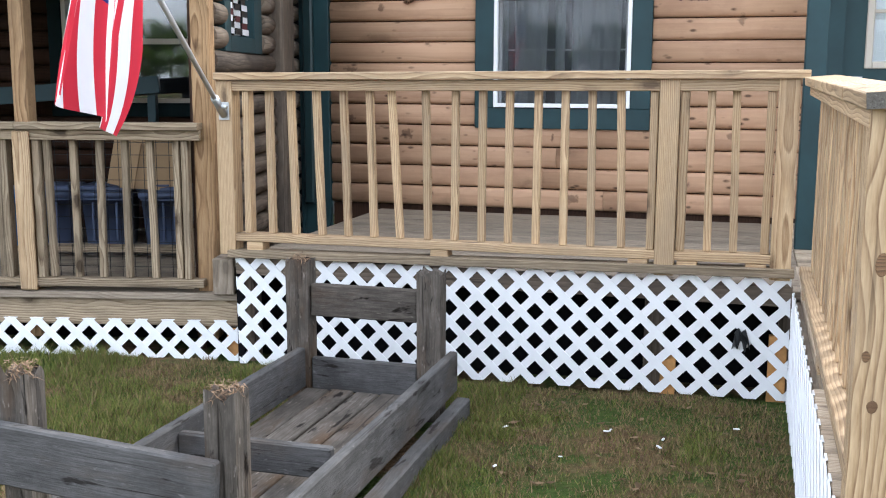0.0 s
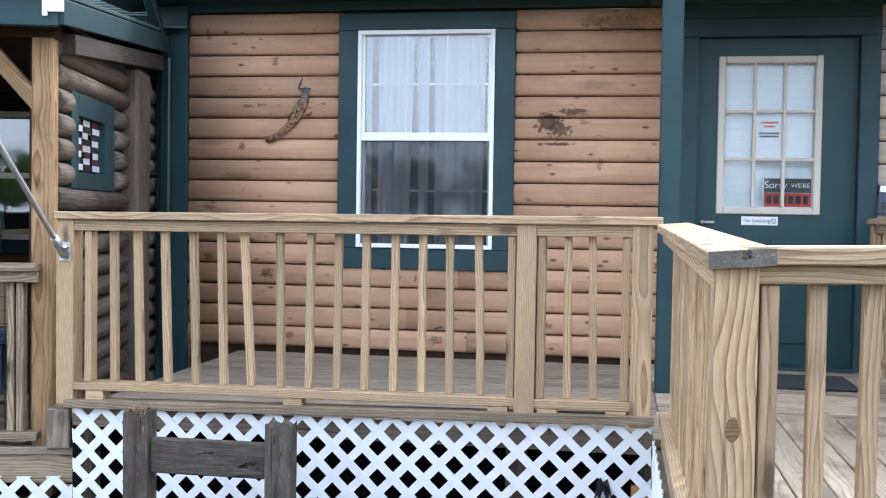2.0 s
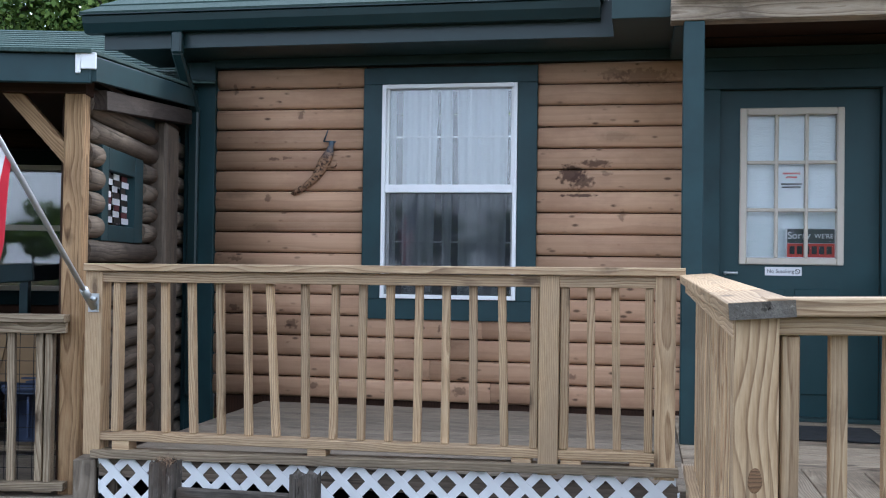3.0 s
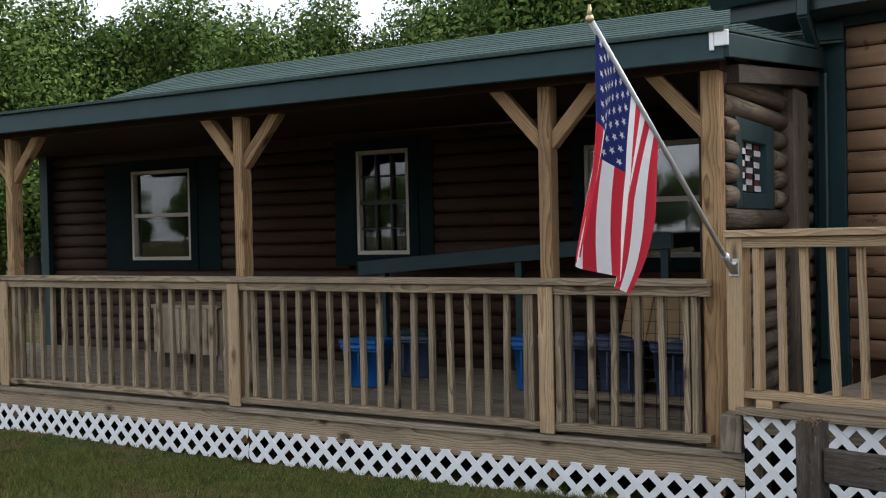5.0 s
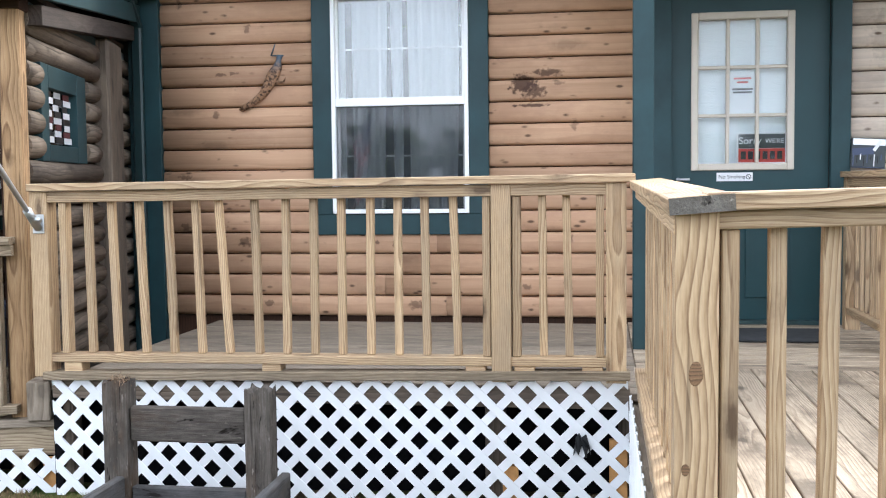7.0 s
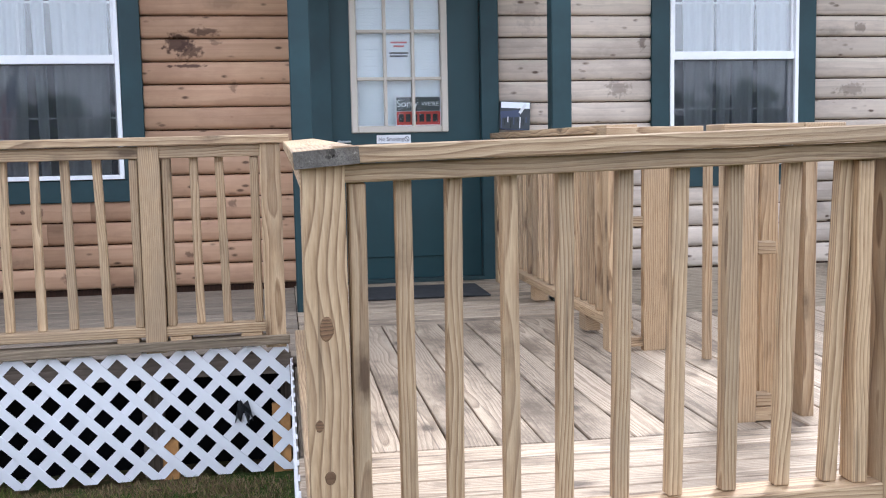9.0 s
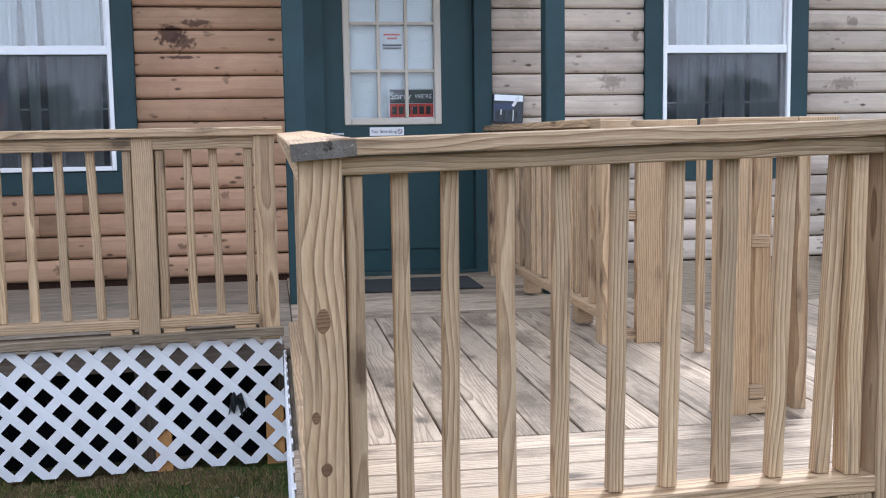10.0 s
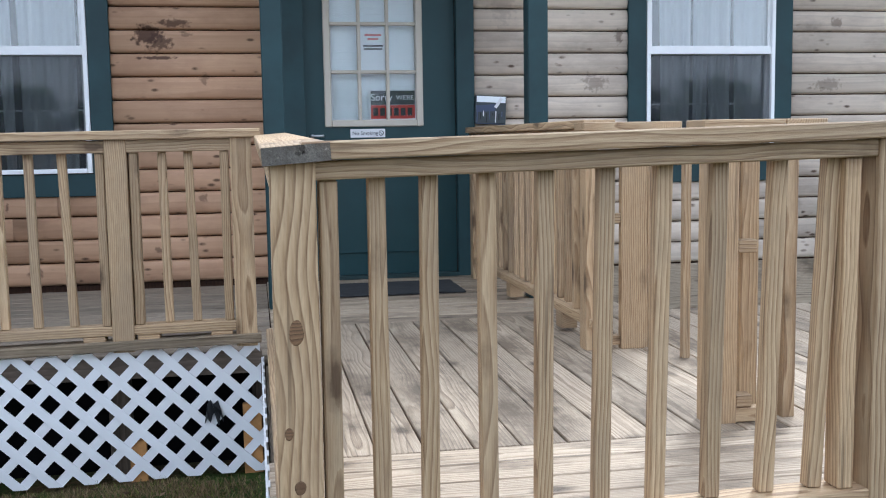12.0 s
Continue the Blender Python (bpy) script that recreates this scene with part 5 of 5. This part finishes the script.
NU, NV = 78, 40
bm = bmesh.new()
grid = [[bm.verts.new(flag_point(i / NU, j / NV)) for j in range(NV + 1)] for i in range(NU + 1)]
for i in range(NU):
    for j in range(NV):
        f = bm.faces.new((grid[i][j], grid[i + 1][j], grid[i + 1][j + 1], grid[i][j + 1]))
        stripe = int((i + 0.5) / NU * 13)
        f.material_index = 2 if (stripe < 7 and (j + 0.5) / NV < 0.4) else (0 if stripe % 2 == 0 else 1)
        f.smooth = True
bmesh.ops.solidify(bm, geom=list(bm.faces), thickness=0.0015)
flag = new("flag", mesh_of("flag", bm, [RED, FLAGWHITE, FLAGBLUE]))
tagged(flag, "red, white and blue striped flag hanging limp on its pole", "flag")
for r in range(9):
    for c in range(6 if r % 2 == 0 else 5):
        v0 = (0.4 / 12) * (1 + 2 * c + (r % 2))
        u0 = (7 / 13 / 10) * (r + 1)
        sb = bmesh.new()
        for off in (0.004, -0.004):
            pts = []
            for k in range(10):
                a = math.pi * k / 5
                rr = (0.0115, 0.0048)[k % 2] * 1.5
                uu, vv = u0 + rr * math.cos(a) / HOIST, v0 + rr * math.sin(a) / FLY
                q = flag_point(uu, vv)
                nrm = (flag_point(uu + 0.01, vv) - q).cross(flag_point(uu, vv + 0.01) - q).normalized()
                pts.append(sb.verts.new(q + nrm * off))
            sb.faces.new(pts)
        part("star", sb, FLAGWHITE, flag)


# ---- trees ----
def make_tree(seed, height, spread):
    rnd = random.Random(seed)
    t = thing("tree", "tall leafy deciduous tree behind the house", "tree", group="wood edge")
    bm = bmesh.new()

    def limb(p0, p1, r0, r1):
        m = frame_of(p0, p1) @ Matrix.Rotation(radians(90), 4, "Y")
        bmesh.ops.create_cone(bm, cap_ends=True, segments=8, radius1=r0, radius2=r1, depth=(p1 - p0).length, matrix=m)

    top = Vector((rnd.uniform(-0.4, 0.4), rnd.uniform(-0.4, 0.4), height * 0.75))
    limb(Vector((0, 0, -0.3)), top * 0.5, height * 0.022, height * 0.015)
    limb(top * 0.5, top, height * 0.015, height * 0.005)
    clumps = []
    for k in range(16):
        h = rnd.uniform(0.18, 0.8)
        a = rnd.uniform(0, 6.283)
        base = top * (h / 0.8)
        reach = spread * rnd.uniform(0.45, 1.0) * (1.1 - 0.75 * abs(h - 0.4))
        tip = base + Vector((math.cos(a) * reach, math.sin(a) * reach, height * rnd.uniform(0.05, 0.2)))
        limb(base, tip, height * 0.006, height * 0.002)
        for q in (0.45, 0.75, 1.0):
            clumps.append((base.lerp(tip, q), spread * rnd.uniform(0.22, 0.42)))
    clumps.append((top, spread * 0.45))
    part("trunk", bm, BARK, t)
    verts, faces = [], []
    for c, r in clumps:
        for _ in range(620):
            d = Vector((rnd.gauss(0, 1), rnd.gauss(0, 1), rnd.gauss(0, 0.8)))
            d = d.normalized() * r * rnd.uniform(0.55, 1.08)
            p = c + d
            s = rnd.uniform(0.035, 0.085)
            n = (d.normalized() + Vector((rnd.gauss(0, 0.5), rnd.gauss(0, 0.5), rnd.gauss(0.3, 0.5)))).normalized()
            a = n.orthogonal().normalized()
            a = Matrix.Rotation(rnd.uniform(0, 6.28), 3, n) @ a
            b_ = n.cross(a)
            i = len(verts)
            verts += [p - a * s, p + b_ * s * 0.55, p + a * s, p - b_ * s * 0.55]
            faces += [(i, i + 1, i + 2, i + 3)]
    me = bpy.data.meshes.new("crown")
    me.from_pydata([tuple(v) for v in verts], [], faces)
    me.materials.append(LEAF)
    part("crown", me, LEAF, t)
    return t


LAWN_X, LAWN_Y = 1.8, -7.2
kinds = [make_tree(s, h, w) for s, h, w in ((3, 8.2, 2.5), (8, 7.0, 2.4), (12, 8.8, 2.6))]
spots = []
tr = random.Random(5)
for k in range(48):
    a = radians(16 + 62 * k / 47 + tr.uniform(-1, 1))
    d = tr.uniform(24, 29) + (7 if k % 2 else 0)
    spots.append((LAWN_X - d * math.sin(a), LAWN_Y + d * math.cos(a), tr.uniform(0, 360), tr.uniform(0.85, 1.12)))
for k in range(14):
    a = radians(13 + 29 * k / 13)
    d = 20.5 + 2.5 * (k % 3)
    spots.append((LAWN_X - d * math.sin(a), LAWN_Y + d * math.cos(a), 47.0 * k, 1.0))
# Unseen far tree row, added so the lower panes reflect a dark band.
for k in range(64):
    a = radians(-62 + 124 * k / 63 + tr.uniform(-0.6, 0.6))
    d = tr.uniform(92, 104)
    spots.append((LAWN_X + d * math.sin(a), LAWN_Y - d * math.cos(a), tr.uniform(0, 360), 1.0))
for k, (x, y, r, s) in enumerate(spots):
    m = pose(x, y, GZ, 0, 0, r)
    if k < 3:
        kinds[k].matrix_basis = m
    else:
        copy_thing(kinds[k % 3], m)


# ---- grass ----
def grass():
    rnd = np.random.RandomState(4)
    n = 400000
    x = np.concatenate([rnd.uniform(-1.6, 2.0, 230000), rnd.uniform(-6.5, -1.6, n - 230000)])
    y = np.concatenate([rnd.uniform(-4.6, -2.4, 230000), rnd.uniform(-5.2, -1.6, n - 230000)])
    verts, faces, dead = [], [], []
    for px, py in zip(x, y):
        lx = px + 0.95
        front = -2.45 if px > -0.9 else -2.35 + 0.231 * lx - 0.05
        if py > front:
            continue
        if px > 1.93 or (BX0 - 0.02 < px < BX1 + 0.12 and BY0 - 0.05 < py < BY1 + 0.05):
            continue
        dens = noise.noise(Vector((px * 1.3, py * 1.3, 4.0))) + 0.5 * noise.noise(Vector((px * 4, py * 4, 2.0))) - 0.3 * max(0, min(1, (px - 0.9) / 0.9)) + 0.2
        if dens < rnd.uniform(-0.6, 0.3):
            continue
        h = rnd.uniform(0.016, 0.055) * (0.6 + 0.9 * max(0.0, dens)) * (1.0 + 0.8 * noise.noise(Vector((px * 9, py * 9, 7.0))))
        a = rnd.uniform(0, 6.28)
        w = 0.0026
        lx_, ly_ = math.cos(a), math.sin(a)
        bend = rnd.uniform(0.2, 0.9) * h
        b2 = rnd.uniform(0, 6.28)
        z = ground_height(px, py) - 0.004
        i = len(verts)
        verts += [(px - lx_ * w, py - ly_ * w, z), (px + lx_ * w, py + ly_ * w, z), (px + math.cos(b2) * bend, py + math.sin(b2) * bend, z + h)]
        faces.append((i, i + 1, i + 2))
        dead.append(1 if rnd.uniform(0, 1) < (0.26 if px > -1.6 else 0.06) + 0.5 * (dens < (0.05 if px > -1.6 else -0.25)) else 0)
    me = bpy.data.meshes.new("grass")
    me.from_pydata(verts, [], faces)
    me.materials.append(GRASS)
    me.materials.append(THATCH)
    me.polygons.foreach_set("material_index", dead)
    tagged(new("grass", me), "short uneven lawn grass", "grass", kind="stuff")


grass()


# ---- things on the porch ----
def wheelie_bin(x, y, material, w=0.24, h=0.42, label="", lid=None):
    """A tapered plastic tub with a rim, ribs and a lid."""
    t = thing("storage_bin", label, "bin", ML @ Matrix.Translation((x, y, 0.263)), "porch bins")
    bm = bmesh.new()
    rings_ = []
    for z, s in ((0, 0.82), (0.02, 0.84), (h * 0.86, 0.98), (h * 0.86, 1.08), (h, 1.1)):
        rings_.append([bm.verts.new((sx * w * s, sy * w * 0.8 * s, z)) for sx, sy in ((-1, -1), (1, -1), (1, 1), (-1, 1))])
    for a, b in zip(rings_, rings_[1:]):
        for i in range(4):
            bm.faces.new((a[i], a[(i + 1) % 4], b[(i + 1) % 4], b[i]))
    bm.faces.new(rings_[0][::-1])
    bm.faces.new(rings_[-1])
    bmesh.ops.recalc_face_normals(bm, faces=bm.faces)
    bmesh.ops.bevel(bm, geom=list(bm.edges), offset=0.008, segments=2, affect="EDGES")
    part("tub", bm, material, t, smooth=True)
    for k in (-0.5, 0, 0.5):
        slab("rib", t, (k * w - 0.008, -w * 0.8 * 0.93 - 0.008, 0.05), (k * w + 0.008, -w * 0.8 * 0.84, h * 0.8), material)
    lid_ = part("lid", box_bm(w * 2.28, w * 1.85, 0.035, 0.012), lid or material, t, "", Matrix.Translation((0, 0, h + 0.018)))
    slab("lid_handle", lid_, (-0.05, -w * 0.95, h + 0.036), (0.05, -w * 0.85, h + 0.05), lid or material)
    return t


wheelie_bin(-3.05, 1.12, BLUE, 0.15, 0.33, "bright blue plastic bin on the porch floor")
wheelie_bin(-2.97, 1.72, NAVY, 0.14, 0.34, "dark plastic bin with green lid on the porch floor", GREEN)
wheelie_bin(-1.78, 1.45, BLUE, 0.13, 0.36, "bright blue plastic bin on the porch floor")
wheelie_bin(-1.52, 1.5, NAVY, 0.16, 0.38, "slate blue storage tub beside the log wall")
wheelie_bin(-1.12, 1.52, NAVY, 0.16, 0.38, "slate blue storage tub beside the log wall")
wheelie_bin(-0.72, 1.5, NAVY, 0.15, 0.38, "slate blue storage tub beside the log wall")
cb = thing("cardboard_box", "brown cardboard box leaning on the tubs", "box", ML)
part("box_body", box_bm(0.36, 0.3, 0.32, 0.004), CARD, cb, "", pose(-0.82, 1.5, 0.82, 0, 4, 8))
part("flap", box_bm(0.18, 0.012, 0.3, 0.002), CARD, cb, "", pose(-0.95, 1.335, 0.83, 0, 12, 0))
cab = thing("porch_bench", "pale grey slatted wooden bench box on the porch", "bench", ML)
slab("bench_top", cab, (-5.55, 1.3, 0.80), (-4.75, 1.75, 0.835), DECK)
for i in range(7):
    slab("bench_slat", cab, (-5.53 + i * 0.11, 1.31, 0.40), (-5.43 + i * 0.11, 1.33, 0.80), DECK)
for x in (-5.5, -4.8):
    slab("bench_leg", cab, (x, 1.35, 0.263), (x + 0.06, 1.41, 0.80), DECK_OLD)
    slab("bench_leg", cab, (x, 1.65, 0.263), (x + 0.06, 1.71, 0.80), DECK_OLD)
ledge = thing("porch_ledge", "low tan board ledge along the porch", "ledge", ML)
slab("ledge_board", ledge, (-1.55, 1.0, 0.30), (-0.15, 1.12, 0.335), PINE_OLD)
for x in (-1.5, -0.85, -0.22):
    slab("ledge_foot", ledge, (x, 1.02, 0.262), (x + 0.05, 1.1, 0.299), PINE_OLD)
hr = thing("ramp_handrail", "dark green sloping board across the porch", "handrail", ML)
beam("handrail_board", hr, (-3.7, 1.95, 1.13), (-0.9, 1.95, 1.34), 0.035, 0.12, GREEN)
for x in (-3.5, -2.2, -1.0):
    slab("handrail_post", hr, (x, 1.97, 0.263), (x + 0.06, 2.03, 1.13 + (x + 3.7) * 0.075), GREEN)
wire = thing("wire_panel", "dark welded wire panel behind the rail", "fence", ML)
for i in range(13):
    rod("wire_upright", wire, (-0.98 + i * 0.072, 0.35, 0.24), (-0.98 + i * 0.072, 0.35, 1.05), 0.0018, BLACK, 5)
for i in range(12):
    rod("wire_bar", wire, (-0.99, 0.353, 0.26 + i * 0.07), (-0.1, 0.353, 0.26 + i * 0.07), 0.0018, BLACK, 5)


# ---- bird ornament on the cabin wall ----
def ornament():
    bm = bmesh.new()
    pts = [(-0.64, 1.91, 0.018), (-0.60, 1.935, 0.024), (-0.54, 1.97, 0.026), (-0.48, 2.02, 0.03), (-0.44, 2.08, 0.038), (-0.41, 2.14, 0.042), (-0.375, 2.20, 0.032), (-0.365, 2.245, 0.018), (-0.36, 2.275, 0.02), (-0.335, 2.28, 0.008)]
    rings_ = []
    for x, z, r in pts:
        rings_.append([bm.verts.new((x + r * math.cos(a), -0.055 + 0.5 * r * math.sin(a), z + 0.5 * r * math.cos(a + 2.2))) for a in [k * math.pi / 5 for k in range(10)]])
    for a, b in zip(rings_, rings_[1:]):
        for i in range(10):
            bm.faces.new((a[i], a[(i + 1) % 10], b[(i + 1) % 10], b[i]))
    bm.faces.new(rings_[0][::-1])
    bm.faces.new(rings_[-1])
    for p0, p1 in (((-0.42, -0.055, 2.1), (-0.33, -0.06, 2.1)), ((-0.33, -0.06, 2.1), (-0.315, -0.06, 2.13)), ((-0.42, -0.05, 2.28), (-0.39, -0.05, 2.36)), ((-0.37, -0.05, 2.28), (-0.42, -0.05, 2.28))):
        bmesh.ops.create_cone(bm, cap_ends=True, segments=6, radius1=0.006, radius2=0.004, depth=(Vector(p1) - Vector(p0)).length, matrix=frame_of(p0, p1) @ Matrix.Rotation(radians(90), 4, "Y"))
    bmesh.ops.recalc_face_normals(bm, faces=bm.faces)
    m = Mat("painted_rusty_metal", 0.55, 0.3)
    v = m.coords((1, 1, 1), shift=False)
    sep = m.t.nodes.new("ShaderNodeSeparateXYZ")
    m.link(v, sep.inputs[0])
    base = m.ramp(m.noise(v, 45.0, 4.0), ((0.38, (0.05, 0.025, 0.014)), (0.55, (0.33, 0.19, 0.11))))
    mr = m.node("ShaderNodeMapRange")
    mr.inputs["From Min"].default_value, mr.inputs["From Max"].default_value = 2.16, 2.26
    m.link(sep.outputs[2], mr.inputs["Value"])
    mat = m.done(m.mix(mr.outputs[0], base, (0.06, 0.085, 0.11)))
    me = mesh_of("bird_ornament", bm, mat)
    for p in me.polygons:
        p.use_smooth = True
    tagged(new("bird_ornament", me), "rusty metal long-tailed bird ornament on the siding", "ornament")


ornament()

# dark scrap caught in the lattice
bm = bmesh.new()
outline = [(1.712, 0.262), (1.728, 0.285), (1.739, 0.268), (1.757, 0.277), (1.772, 0.235), (1.781, 0.19), (1.768, 0.213), (1.757, 0.172), (1.751, 0.228), (1.736, 0.24), (1.724, 0.185), (1.714, 0.205), (1.702, 0.18), (1.709, 0.232)]
bm.faces.new([bm.verts.new((x, -2.449 - 0.01 * (i % 3), z)) for i, (x, z) in enumerate(outline)])
bmesh.ops.triangulate(bm, faces=list(bm.faces))
bmesh.ops.solidify(bm, geom=list(bm.faces), thickness=0.003)
tagged(new("plastic_scrap", mesh_of("plastic_scrap", bm, BLACK)), "torn dark plastic scrap caught in the lattice", "scrap")

# straw on the planter posts
def straw(x, y, z, seed):
    rnd = random.Random(seed)
    verts, faces = [], []
    for _ in range(190):
        a, r = rnd.uniform(0, 6.28), 0.046 * math.sqrt(rnd.random())
        p = Vector((x + r * math.cos(a), y + r * math.sin(a), z + rnd.uniform(-0.03, 0.012) - 0.25 * r))
        b = rnd.uniform(0, 6.28)
        d = Vector((math.cos(b), math.sin(b), rnd.uniform(-0.9, 0.25))) * rnd.uniform(0.012, 0.034)
        w = Vector((-d.y, d.x, 0)).normalized() * rnd.uniform(0.0012, 0.0035)
        i = len(verts)
        verts += [tuple(p - w), tuple(p + w), tuple(p + d)]
        faces.append((i, i + 1, i + 2))
    me = bpy.data.meshes.new("straw_tuft")
    me.from_pydata(verts, [], faces)
    me.materials.append(STRAW)
    tagged(new("straw_tuft", me), "rotten straw-like wood fibre on the post top", "straw", kind="stuff")


straw(BX1 + 0.03, BY0, 0.612, 1)
straw(BX0 + 0.02, BY0, 0.62, 2)
straw(BX0, BY1, 0.612, 3)

# dead leaves by the lattice
leafbm = bmesh.new()
rl = random.Random(21)
for k in range(60):
    x, y = rl.uniform(0.8, 1.9), rl.uniform(-3.7, -2.5)
    a, s = rl.uniform(0, 6.28), rl.uniform(0.008, 0.022)
    z = ground_height(x, y) + 0.012
    leafbm.faces.new([leafbm.verts.new((x + s * math.cos(a + q) * f, y + s * math.sin(a + q) * f, z + rl.uniform(0, 0.008))) for q, f in ((0, 1.4), (1.57, 0.6), (3.14, 1.4), (4.71, 0.6))])
bmesh.ops.solidify(leafbm, geom=list(leafbm.faces), thickness=0.001)
tagged(new("dead_leaves", mesh_of("dead_leaves", leafbm, STRAW)), "scattered dead leaves on bare soil", "leaves", kind="stuff")

# pale wood chips on the bare soil
chips = bmesh.new()
for k in range(8):
    x, y = rl.uniform(0.7, 1.88), rl.uniform(-3.6, -2.55)
    a, s = rl.uniform(0, 6.28), rl.uniform(0.006, 0.014)
    m = Matrix.Translation((x, y, ground_height(x, y) + 0.02)) @ Matrix.Rotation(a, 4, "Z") @ Matrix.Rotation(rl.uniform(-0.4, 0.4), 4, "X") @ Matrix.Diagonal((s * 2.2, s * 0.8, 0.004, 1))
    bmesh.ops.create_cube(chips, size=1.0, matrix=m)
tagged(new("wood_chips", mesh_of("wood_chips", chips, PAPER)), "small pale wood chips scattered on the lawn", "chips", kind="stuff")
